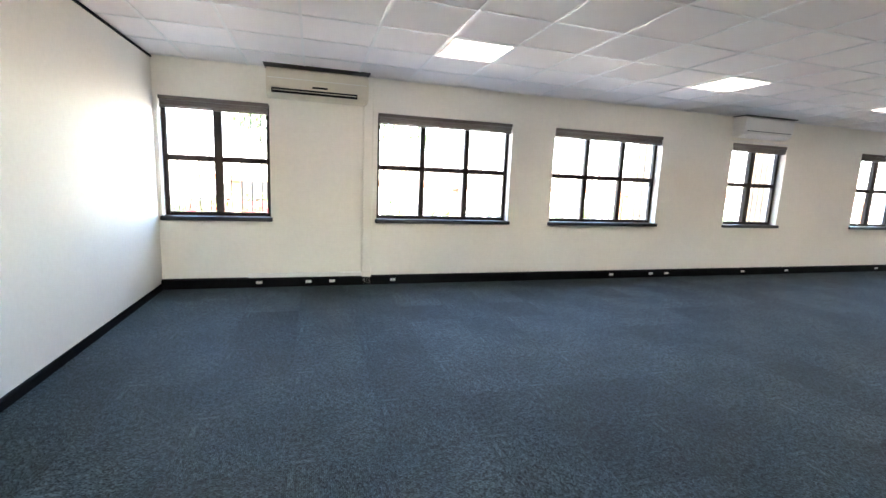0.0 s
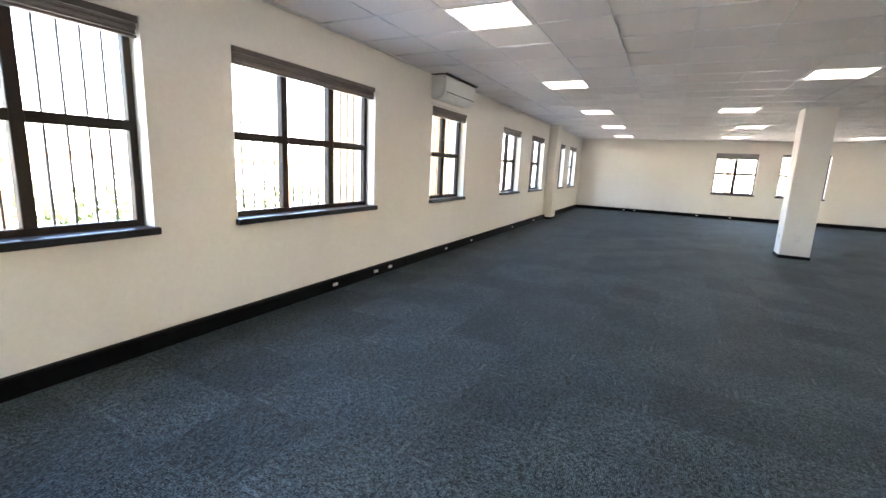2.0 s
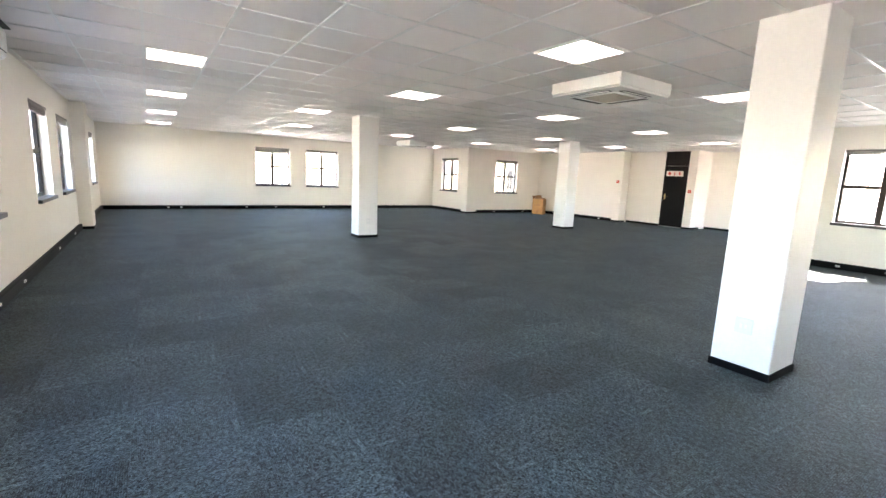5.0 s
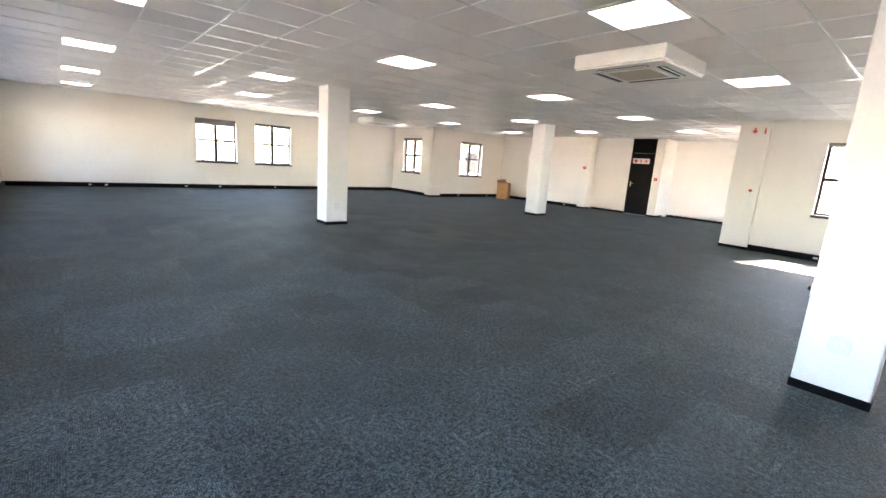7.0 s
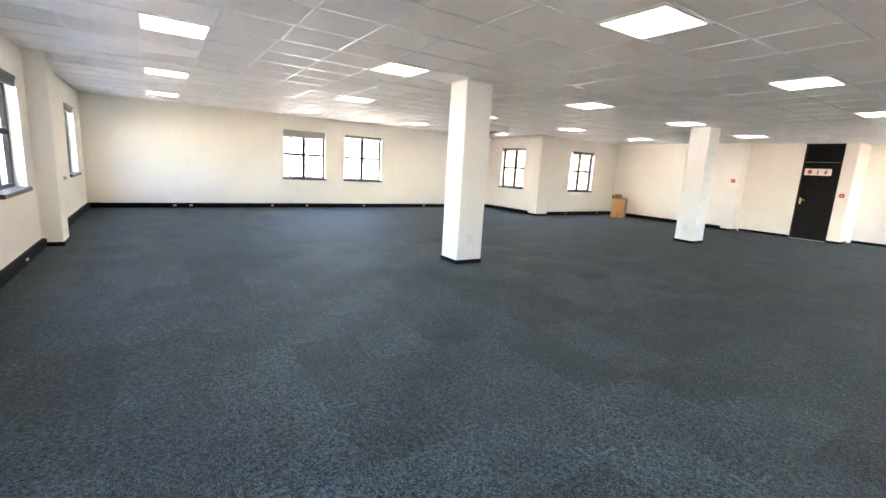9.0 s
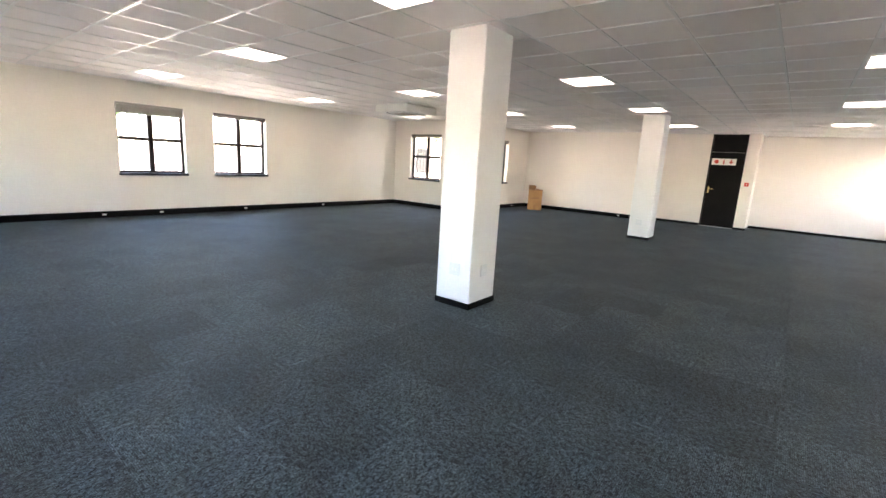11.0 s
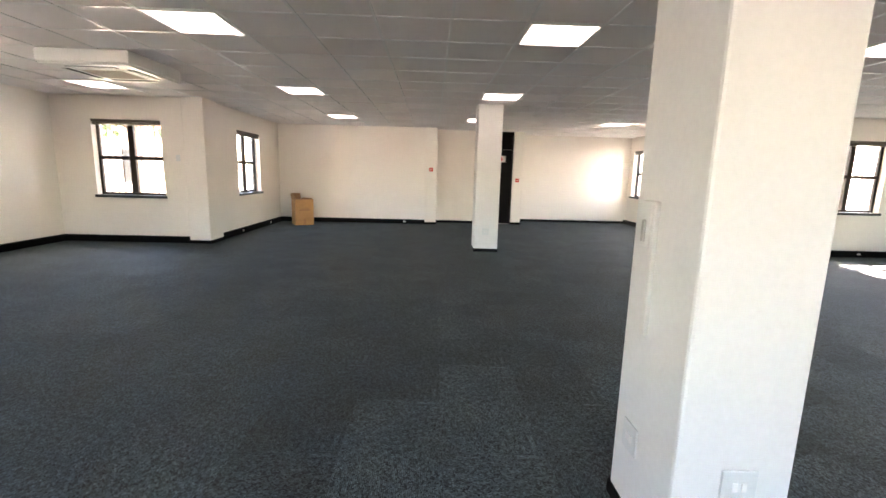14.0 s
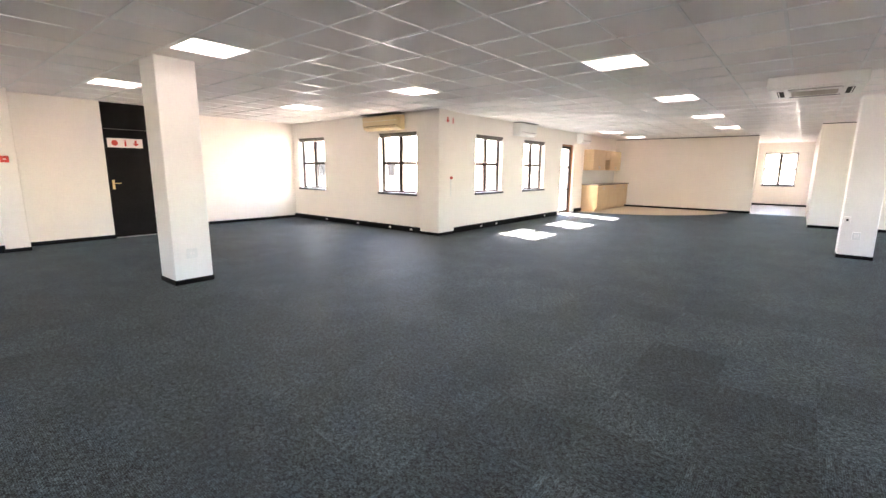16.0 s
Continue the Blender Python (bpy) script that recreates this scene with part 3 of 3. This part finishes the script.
F_N = pose(0, 0, 0, 0, 0, 180)
wall_plate("blank_plate", pose(10.465, 1.075, 0.37, 0, 0, 180), 0.12, 0.115, "white square socket plate low on the column", "socket plate", 2)
wall_plate("blank_plate", pose(10.28, 0.86, 0.36, 0, 0, 90) @ pose(0, 0, 0, 0, 0, 180), 0.10, 0.115, "white square socket plate low on the column", "socket plate", 2)
wall_plate("blank_plate", pose(10.68, 0.78, 0.35, 0, 0, 90), 0.11, 0.115, "white square socket plate low on the column", "socket plate", 2)
wall_plate("blank_plate", pose(2.93, 1.13, 0.365, 0, 0, 180), 0.115, 0.115, "white square socket plate low on the column", "socket plate", 2)
wall_plate("blank_plate", pose(10.52, -5.33, 0.36, 0, 0, 180), 0.12, 0.115, "white square socket plate low on the column", "socket plate", 2)
wall_plate("light_switch", pose(3.13, 0.9, 0.37, 0, 0, 90), 0.1, 0.115, "white square socket plate low on the column", "socket plate", 2)
wall_plate("thermostat", M_S @ pose(-15.93, 0, 1.50), 0.07, 0.11, "small white thermostat beside the window", "thermostat", 1)

# white switch box and trunking on the column's east face
sb = holder("switch_box", pose(10.68, 0.85, 1.0, 0, 0, 90), "white surface switch box with trunking on the column", "switch box")
boxpart("trunking", (-0.055, -0.03, -0.018, 0.0, -0.22, 0.27), PLASTIC, sb, 0.004)
boxpart("box", (-0.13, -0.055, -0.02, 0.0, 0.10, 0.27), PLASTIC, sb, 0.006)
boxpart("rocker", (-0.105, -0.085, -0.028, -0.018, 0.12, 0.20), STEEL, sb, 0.003, "grey rocker switch")
for k, px in enumerate((3.13,)):
    s2 = holder("switch_box", pose(px, 0.76, 0.62, 0, 0, 90), "small grey isolator switch on the column", "switch box")
    boxpart("box", (-0.04, 0.04, -0.05, 0.0, -0.05, 0.05), PLASTIC, s2, 0.005)
    boxpart("knob", (-0.015, 0.015, -0.07, -0.05, -0.015, 0.015), VENT, s2, 0.003)


def call_point(m, label):
    ob = holder("fire_call_point", m, label, "call point", "red fire call points")
    bm = bmesh.new()
    box(bm, -0.05, 0.05, -0.035, 0.0, -0.05, 0.05, bevel=0.006)
    part("body", bm, RED, ob)
    boxpart("window_plate", (-0.016, 0.016, -0.039, -0.034, -0.010, 0.010), SIGNW, ob, 0.001)


call_point(pose(11.51, -9.44, 1.45, 0, 0, 180), "small red fire call point on the pilaster")
call_point(pose(9.14, -9.87, 1.22, 0, 0, 180), "small red fire call point beside the door")


def arrow(bm, x, z, s):
    """A thick arrow that points down, in the plane y = 0."""
    pts = [(-0.16, 0.5), (0.16, 0.5), (0.16, 0.0), (0.5, 0.0), (0.0, -0.5), (-0.5, 0.0), (-0.16, 0.0)]
    f = [bm.verts.new((x + a * s, 0, z + b * s)) for a, b in pts]
    face = bm.faces.new(f)
    r = bmesh.ops.extrude_face_region(bm, geom=[face])
    bmesh.ops.translate(bm, vec=(0, -0.002, 0), verts=[v for v in r["geom"] if isinstance(v, bmesh.types.BMVert)])


def bottle(bm, x, z, s):
    """A fire extinguisher symbol: body, neck, handle."""
    box(bm, x - 0.13 * s, x + 0.13 * s, -0.002, 0, z - 0.5 * s, z + 0.22 * s, bevel=0.0008)
    box(bm, x - 0.05 * s, x + 0.05 * s, -0.002, 0, z + 0.22 * s, z + 0.36 * s)
    box(bm, x - 0.16 * s, x + 0.12 * s, -0.002, 0, z + 0.36 * s, z + 0.46 * s)


def symbol(name, draw, ob, *a):
    bm = bmesh.new()
    draw(bm, *a)
    p = part(name, bm, RED, ob, "red symbol")
    p.location = (0, -0.006, 0)


def disc(bm, x, z, s):
    tube(bm, 0.5 * s, 0.5 * s, 0.002, pose(x, -0.001, z, 90), 24)


sg = holder("fire_sign", M_DOOR @ pose(-9.755, 0.035, 1.79), "white sign strip with three red fire symbols on the door", "sign")
boxpart("board", (-0.285, 0.285, -0.004, 0.0, -0.085, 0.085), SIGNW, sg, 0.001)
symbol("hose_reel_symbol", disc, sg, -0.17, 0.0, 0.105)
symbol("extinguisher_symbol", bottle, sg, 0.0, 0.0, 0.12)
symbol("arrow_symbol", arrow, sg, 0.17, 0.0, 0.11)
for u, draw, nm, lb in ((-5.37, arrow, "arrow_symbol", "white sign plate with a red arrow pointing down"), (-5.20, bottle, "extinguisher_symbol", "white sign plate with a red extinguisher symbol")):
    s3 = holder("fire_sign", M_S @ pose(u - 0.08, -0.082, 2.33), lb, "sign")
    boxpart("board", (-0.075, 0.075, -0.004, 0.0, -0.075, 0.075), SIGNW, s3, 0.001)
    symbol(nm, draw, s3, 0.0, 0.0, 0.11)
hk = holder("extinguisher_hook", M_S @ pose(-5.33, -0.082, 1.12), "red extinguisher wall hook with a pale backing board", "hook")
boxpart("backing_board", (-0.015, 0.015, -0.01, 0.0, -0.32, 0.05), PLASTIC, hk, 0.002)
bm = bmesh.new()
tube(bm, 0.028, 0.028, 0.03, pose(0.0, -0.02, 0.06, 90), 16)
part("hook_plate", bm, RED, hk)

# ---- the black door ----
dr = holder("door_1", M_DOOR @ pose(-9.685, 0.04, 0), "black flush door with a full-height black panel above, shut", "door", kind="structure")
boxpart("leaf", (-0.385, 0.385, 0.0, 0.045, 0.012, 2.04), DOORM, dr, 0.003)
boxpart("overpanel", (-0.385, 0.385, 0.004, 0.045, 2.048, CEIL), DOORM, dr, 0.003)
boxpart("door_frame", [(-0.413, -0.388, -0.03, 0.08, 0.0, CEIL), (0.388, 0.413, -0.03, 0.08, 0.0, CEIL)], DOORM, dr, 0.003)
boxpart("threshold", (-0.385, 0.385, -0.03, 0.05, 0.0, 0.01), STEEL, dr, 0.002)
hd = boxpart("handle_plate", (-0.35, -0.31, -0.006, 0.0, 0.93, 1.10), BRASS, dr, 0.002)
bm = bmesh.new()
tube(bm, 0.009, 0.009, 0.05, pose(-0.33, -0.03, 1.04, 90), 10)
tube(bm, 0.009, 0.008, 0.12, pose(-0.28, -0.052, 1.04, 0, 90), 10)
part("lever", bm, BRASS, hd, "brass lever handle")
bk = boxpart("wall_door_backing", (-10.30, -9.05, 0.6, 0.7, 0, TOP), SLAB)
bk.matrix_world = M_DOOR
tagged(bk, "rough wall closing the space behind the door", "wall", kind="structure")

# ---- glass outer door ----
gd = holder("door_2", M_S @ pose(sum(GLASS_DOOR) / 2, 0, 0), "narrow glazed outer door in a brown timber frame", "door", kind="structure")
w = (GLASS_DOOR[1] - GLASS_DOOR[0]) / 2
boxpart("door_frame", [(-w, -w + 0.05, 0.06, 0.16, 0, 2.14), (w - 0.05, w, 0.06, 0.16, 0, 2.14), (-w + 0.05, w - 0.05, 0.06, 0.16, 2.09, 2.14)], TIMBER, gd, 0.004)
boxpart("stile", [(-w + 0.055, -w + 0.135, 0.09, 0.135, 0.02, 2.085), (w - 0.135, w - 0.055, 0.09, 0.135, 0.02, 2.085)], BRONZE, gd, 0.004)
zz = [0.02, 0.10, 0.72, 0.78, 1.42, 1.48, 2.00, 2.085]
for i in range(0, 8, 2):
    boxpart("rail", (-w + 0.135, w - 0.135, 0.092, 0.133, zz[i], zz[i + 1]), BRONZE, gd, 0.004)
for i in range(1, 7, 2):
    p = boxpart("pane", (-w + 0.135, w - 0.135, 0.11, 0.115, zz[i], zz[i + 1]), GLASS, gd)
    p.visible_shadow = False
boxpart("handle", (-w + 0.085, -w + 0.105, 0.04, 0.09, 0.98, 1.10), STEEL, gd, 0.004)

# ---- the cardboard box ----
cb = holder("cardboard_box", pose(14.73, -8.84, 0, 0, 0, 28), "brown cardboard box with an upright flap, on the carpet", "box")
a, b, h, t = 0.22, 0.24, 0.63, 0.006
boxpart("body", [(-a, a, -b, -b + t, 0, h), (-a, a, b - t, b, 0, h), (-a, -a + t, -b + t, b - t, 0, h), (a - t, a, -b + t, b - t, 0, h), (-a + t, a - t, -b + t, b - t, 0.002, 0.012)], CARD, cb)
for nm, dims, m in (("flap", (-0.01, a, 0, t, 0, 0.14), pose(0, -b, h, 6)), ("flap", (-a, a, 0, t, 0, 0.20), pose(0, b - t, h, 84)),
                    ("flap", (-b, b, 0, t, 0, 0.20), pose(-a, 0, h, 0, 0, 90) @ pose(0, 0, 0, 80)), ("flap", (-b, b, 0, t, 0, 0.12), pose(a, 0, h, 0, 0, 90) @ pose(0, 0, 0, 12))):
    bm = bmesh.new()
    box(bm, *dims, m=m)
    part(nm, bm, CARD_D, cb)
boxpart("tape", (-0.03, 0.03, b, b + 0.001, 0.0, 0.16), TAPE, cb, 0.0, "strip of brown tape")
boxpart("tape", (-0.03, 0.03, -b - 0.001, -b, 0.0, 0.16), TAPE, cb, 0.0, "strip of brown tape")
boxpart("printed_mark", [(-0.12, 0.12, b, b + 0.001, 0.36, 0.39), (-0.10, 0.06, b, b + 0.001, 0.41, 0.425)], CARD_D, cb)

# ---- kitchen corner ----
KX1 = -1.92


def base_unit(x1, w):
    ob = holder("kitchen_base_cabinet", pose(x1 - w / 2, S_Y + 0.003, 0), "beech-coloured kitchen base cabinet under a dark worktop", "cabinet", "kitchen base cabinets")
    a = w / 2
    boxpart("carcass", (-a + 0.002, a - 0.002, 0, 0.53, 0.10, 0.868), BEECH, ob)
    boxpart("plinth", (-a + 0.002, a - 0.002, 0, 0.48, 0, 0.10), BEECH, ob)
    for s in (-1, 1):
        d = boxpart("door", (min(0, s * (a - 0.004)) + 0.002, max(0, s * (a - 0.004)) - 0.002, 0.532, 0.55, 0.11, 0.86), BEECH, ob, 0.002)
        bm = bmesh.new()
        tube(bm, 0.005, 0.005, 0.12, pose(s * 0.05, 0.572, 0.78), 8)
        part("handle", bm, STEEL, d)
    return ob


kb = base_unit(KX1, 1.05)
for i in (1, 2):
    copy_thing(kb, pose(KX1 - 1.05 * (i + 0.5), S_Y + 0.003, 0))
wt = boxpart("worktop", (KX1 - 3.16, KX1 + 0.01, S_Y + 0.003, S_Y + 0.59, 0.869, 0.902), WORKTOP, None, 0.006)
tagged(wt, "dark stone-look kitchen worktop on the cabinets", "worktop")


def wall_unit(x1, w, niche=False):
    ob = holder("kitchen_wall_cabinet", pose(x1 - w / 2, S_Y + 0.003, 1.36), "beech wall cabinet" + (" with an open shelf niche below" if niche else " with plain shut doors"), "cabinet", "kitchen wall cabinets")
    a, h, d = w / 2, 0.68, 0.31
    if niche:
        boxpart("side_panel", (-a + 0.001, -a + 0.018, 0, d, 0, h), BEECH, ob)
        boxpart("side_panel", (a - 0.018, a - 0.001, 0, d, 0, h), BEECH, ob)
        boxpart("back_panel", (-a + 0.018, a - 0.018, 0, 0.012, 0, h), BEECH, ob)
        for z in (0.0, 0.36, h - 0.018):
            boxpart("shelf", (-a + 0.018, a - 0.018, 0.012, d, z, z + 0.018), BEECH, ob)
        boxpart("door", (-a + 0.003, a - 0.003, d + 0.001, d + 0.019, 0.37, h - 0.002), BEECH, ob, 0.002)
    else:
        boxpart("carcass", (-a + 0.001, a - 0.001, 0, d, 0, h), BEECH, ob)
        for s in (-1, 1):
            dd = boxpart("door", (min(0, s * (a - 0.003)) + 0.002, max(0, s * (a - 0.003)) - 0.002, d + 0.001, d + 0.019, 0.002, h - 0.002), BEECH, ob, 0.002)
            boxpart("handle", (s * 0.05 - 0.006, s * 0.05 + 0.006, d + 0.019, d + 0.04, 0.04, 0.14), STEEL, dd, 0.003)
    return ob


wall_unit(KX1 - 0.03, 1.15)
wall_unit(KX1 - 1.20, 0.45, True)
wall_unit(KX1 - 1.67, 1.15)
sp = boxpart("splashback", (KX1 - 3.16, KX1, S_Y + 0.001, S_Y + 0.008, 0.903, 1.36), TILEW)
tagged(sp, "pale tiled splashback above the worktop", "splashback", kind="structure")


# ---- outside ----
g = boxpart("ground", (-900, 900, -900, 900, -0.5, -0.25), PAVING)
tagged(g, "pale concrete yard around the building", "ground", kind="structure")


def leaf_cluster(bm, centre, r, count, size):
    for _ in range(count):
        v = Vector((random.gauss(0, 1), random.gauss(0, 1), random.gauss(0, 1)))
        v = v.normalized() * random.uniform(0.55, 1.0)
        p = Vector(centre) + Vector((v.x * r[0], v.y * r[1], v.z * r[2]))
        m = Matrix.LocRotScale(p, Euler((random.uniform(0, 6), random.uniform(0, 6), random.uniform(0, 6))), None)
        s = size * random.uniform(0.6, 1.4)
        q = [bm.verts.new(m @ Vector(c)) for c in ((-s, 0, 0), (0, s * 0.5, s * 0.1), (s, 0, 0), (0, -s * 0.5, s * 0.1))]
        bm.faces.new(q)


def loose(name, bm, material, parent=None):
    me = bpy.data.meshes.new(name)
    bm.to_mesh(me)
    bm.free()
    me.materials.append(material)
    ob = new(name, me)
    if parent is not None:
        ob.parent = parent
    return ob


# hedge and timber fence along the north yard
bm = bmesh.new()
for i in range(60):
    leaf_cluster(bm, (-6 + i * 0.42, 11.6 + random.uniform(-0.1, 0.1), 0.25 + random.uniform(-0.06, 0.1)), (0.38, 0.4, 0.62), 110, 0.07)
tagged(loose("hedge", bm, LEAF), "clipped green hedge behind the timber fence", "hedge", kind="stuff")
fence = holder("fence", pose(0, 10.4, -0.25), "orange timber post and rail fence in the yard", "fence")
bm = bmesh.new()
box(bm, -7, 19, -0.035, 0.035, 1.42, 1.54, bevel=0.01)
part("top_rail", bm, TIMBER, fence)
post = None
for i in range(11):
    x = -6.3 + i * 2.4
    if post is None:
        post = boxpart("post", (-0.10, 0.10, 0.04, 0.22, 0, 1.50), TIMBER, fence, 0.01)
        post.location = (x, 0, 0)
    else:
        q = new("post", post.data)
        q.parent = fence
        q.location = (x, 0, 0)
bm = bmesh.new()
tube(bm, 0.008, 0.008, 1.2, pose(0, -0.02, 0.82), 6)
rod = part("baluster", bm, BAR, fence)
rod.location = (-6.2, 0, 0)
for i in range(1, 120):
    q = new("baluster", rod.data)
    q.parent = fence
    q.location = (-6.2 + i * 0.2, 0, 0)


def brick_pier(x0, x1, y0, y1, h):
    """A yellow brick pier on the outside of the wall: bricks proud of recessed mortar."""
    ob = holder("brick_pier", pose(x0, y0, -0.25), "yellow facebrick pier on the outside wall", "pier", "outside brick piers")
    w, d = x1 - x0, y1 - y0
    boxpart("mortar_core", (0.008, w - 0.008, 0.0, d - 0.008, 0, h), MORTAR, ob)
    bm = bmesh.new()
    box(bm, 0.005, 0.217, -0.053, 0.053, 0.0, 0.073, bevel=0.004)
    me = mesh_of("brick", bm, BRICK)
    for k in range(int(h / 0.085)):
        n = max(1, round(d / 0.222))
        for i in range(n):
            q = new("brick", me)
            q.parent = ob
            off = 0.11 if k % 2 else 0.0
            y = min(i * 0.222 + off, d - 0.222)
            q.matrix_local = pose(0.053, y, k * 0.085, 0, 0, 90)
    return ob


brick_pier(5.55, 5.95, N_Y + THICK, N_Y + THICK + 0.95, 3.2)
brick_pier(8.15, 8.55, N_Y + THICK, N_Y + THICK + 0.95, 3.2)


def tree(x, y, h, r, seed):
    random.seed(seed)
    ob = holder("tree", pose(x, y, -0.25), "leafy green garden tree outside the windows", "tree", "garden trees")
    bm = bmesh.new()
    tube(bm, 0.16, 0.09, h * 0.55, pose(0, 0, h * 0.275), 10)
    for k in range(6):
        a = k * 60 + random.uniform(-20, 20)
        tube(bm, 0.06, 0.02, h * 0.4, pose(0, 0, h * 0.5, 0, 0, a) @ pose(0, 0, 0, 0, 35, 0) @ pose(0, 0, h * 0.2), 8)
    part("trunk", bm, BARK, ob)
    bm = bmesh.new()
    for k in range(22):
        a, q = random.uniform(0, 6.28), random.uniform(0.1, 1) ** 0.5 * r
        leaf_cluster(bm, (q * math.cos(a), q * math.sin(a), h * random.uniform(0.5, 1.0)), (0.6, 0.6, 0.4), 60, 0.10)
    loose("crown", bm, LEAF, ob)
    return ob


tree(-0.6, 14.0, 5.5, 1.7, 1)
tree(3.0, 15.5, 6.0, 1.8, 2)
tree(25.0, 0.5, 5.0, 1.6, 3)
tree(20.5, -11.5, 5.0, 1.6, 4)
tree(-13.8, -2.2, 4.5, 1.3, 5)


def house(x0, x1, y0, y1, h, face, label):
    """A plain neighbour building with windows on one side."""
    ob = holder("house", pose((x0 + x1) / 2, (y0 + y1) / 2, -0.25), label, "house")
    a, b = (x1 - x0) / 2, (y1 - y0) / 2
    boxpart("wall", (-a, a, -b, b, 0, h), OUTWALL, ob)
    bm = bmesh.new()
    extrude_profile(bm, [(-b - 0.4, h), (b + 0.4, h), (0, h + 1.6)], -a - 0.4, a + 0.4)
    part("roof", bm, ROOF, ob)
    span = (x1 - x0) if face in "ns" else (y1 - y0)
    for k in range(int(span / 2.4)):
        u = -span / 2 + 1.2 + k * 2.4
        s = 1 if face in "ne" else -1
        if face in "ns":
            wd = boxpart("window", (u - 0.55, u + 0.55, s * b - 0.02, s * b + 0.03, 1.0, 2.2), BRONZE, ob)
            boxpart("pane", (u - 0.48, u + 0.48, s * b + 0.03 * s, s * b + 0.036 * s, 1.07, 2.13), VENT, wd)
        else:
            wd = boxpart("window", (s * a - 0.02, s * a + 0.03, u - 0.55, u + 0.55, 1.0, 2.2), BRONZE, ob)
            boxpart("pane", (s * a + 0.03 * s, s * a + 0.036 * s, u - 0.48, u + 0.48, 1.07, 2.13), VENT, wd)
    return ob


house(22.5, 32.0, -18.0, -8.5, 3.0, "w", "neighbouring yellow plastered house with a tiled roof")
house(-16.0, -6.0, -34.0, -28.0, 2.8, "n", "neighbouring plastered house with a tiled roof")

# a parked car beyond the fence
car = holder("car", pose(-1.2, 13.6, -0.25, 0, 0, 4), "dark red parked hatchback beyond the fence", "car")
bm = bmesh.new()
extrude_profile(bm, [(-0.82, 0.30), (-0.86, 0.60), (-0.80, 0.88), (0.80, 0.88), (0.86, 0.60), (0.82, 0.30)], -2.0, 2.0)
bmesh.ops.bevel(bm, geom=list(bm.edges), offset=0.08, segments=3, affect="EDGES")
part("body", bm, CARP, car)
bm = bmesh.new()
vs = box(bm, -1.2, 0.9, -0.72, 0.72, 0.86, 1.42)
for v in bm.verts:
    if v.co.z > 1.2:
        v.co.x = v.co.x * 0.72 - 0.05
        v.co.y *= 0.82
bmesh.ops.bevel(bm, geom=list(bm.edges), offset=0.06, segments=3, affect="EDGES")
part("cabin", bm, VENT, car)
bm = bmesh.new()
box(bm, -0.9, 0.58, -0.57, 0.57, 1.405, 1.44, bevel=0.015)
part("roof", bm, CARP, car)
for x in (-1.25, 1.25):
    for y in (-0.78, 0.78):
        bm = bmesh.new()
        tube(bm, 0.31, 0.31, 0.2, pose(x, y, 0.31, 90), 24)
        wh = part("wheel", bm, RUBBER, car)
        bm = bmesh.new()
        tube(bm, 0.19, 0.19, 0.02, pose(x, y + (0.11 if y > 0 else -0.11), 0.31, 90), 16)
        part("rim", bm, STEEL, wh)

# ---- carpet tiles: singly where the walk passes, one sheet of tiles beyond ----
random.seed(7)
C = 0.5
bm = bmesh.new()
g = 0.0002
box(bm, -C / 2 + g, C / 2 - g, -C / 2 + g, C / 2 - g, -0.006, 0.0)
for v in bm.verts:
    if v.co.z > -0.003:
        v.co.x *= 0.9995
        v.co.y *= 0.9995
tile_mesh = mesh_of("carpet_tile", bm, CARPET)
verts, faces, count = [], [], 0
for x0, x1, y0, y1 in ROOMS:
    nx, ny = math.ceil((x1 - x0) / C), math.ceil((y1 - y0) / C)
    for i in range(nx):
        for j in range(ny):
            cx, cy = x0 + (i + 0.5) * C, y0 + (j + 0.5) * C
            z = random.uniform(-0.0003, 0.0003)
            inside = cx + C / 2 <= x1 + 0.05 and cy + C / 2 <= y1 + 0.05
            if inside and y0 > -6 and x0 > -2 and count < 300 and ((-1.0 < cx < 7.5 and 1.2 < cy < 5.9) or (7.5 <= cx < 12.5 and -1.0 < cy < 4.2)):
                count += 1
                q = new("carpet_tile", tile_mesh)
                q.parent = slab
                q.location = (cx, cy, z)
                q.rotation_euler = (0, 0, math.pi / 2 * ((i + j) % 2))
                continue
            a0, a1, b0, b1 = cx - C / 2 + g, min(cx + C / 2 - g, x1), cy - C / 2 + g, min(cy + C / 2 - g, y1)
            k = len(verts)
            verts += [(a0, b0, z), (a1, b0, z), (a1, b1, z), (a0, b1, z), (a0, b0, -0.006), (a1, b0, -0.006), (a1, b1, -0.006), (a0, b1, -0.006)]
            faces += [(k, k + 1, k + 2, k + 3), (k + 4, k + 5, k + 1, k), (k + 5, k + 6, k + 2, k + 1), (k + 6, k + 7, k + 3, k + 2), (k + 7, k + 4, k, k + 3)]
me = bpy.data.meshes.new("carpet_field")
me.from_pydata(verts, [], faces)
me.materials.append(CARPET_FAR)
cf = new("carpet_field", me)
cf.parent = slab
tagged(cf, kind="stuff")
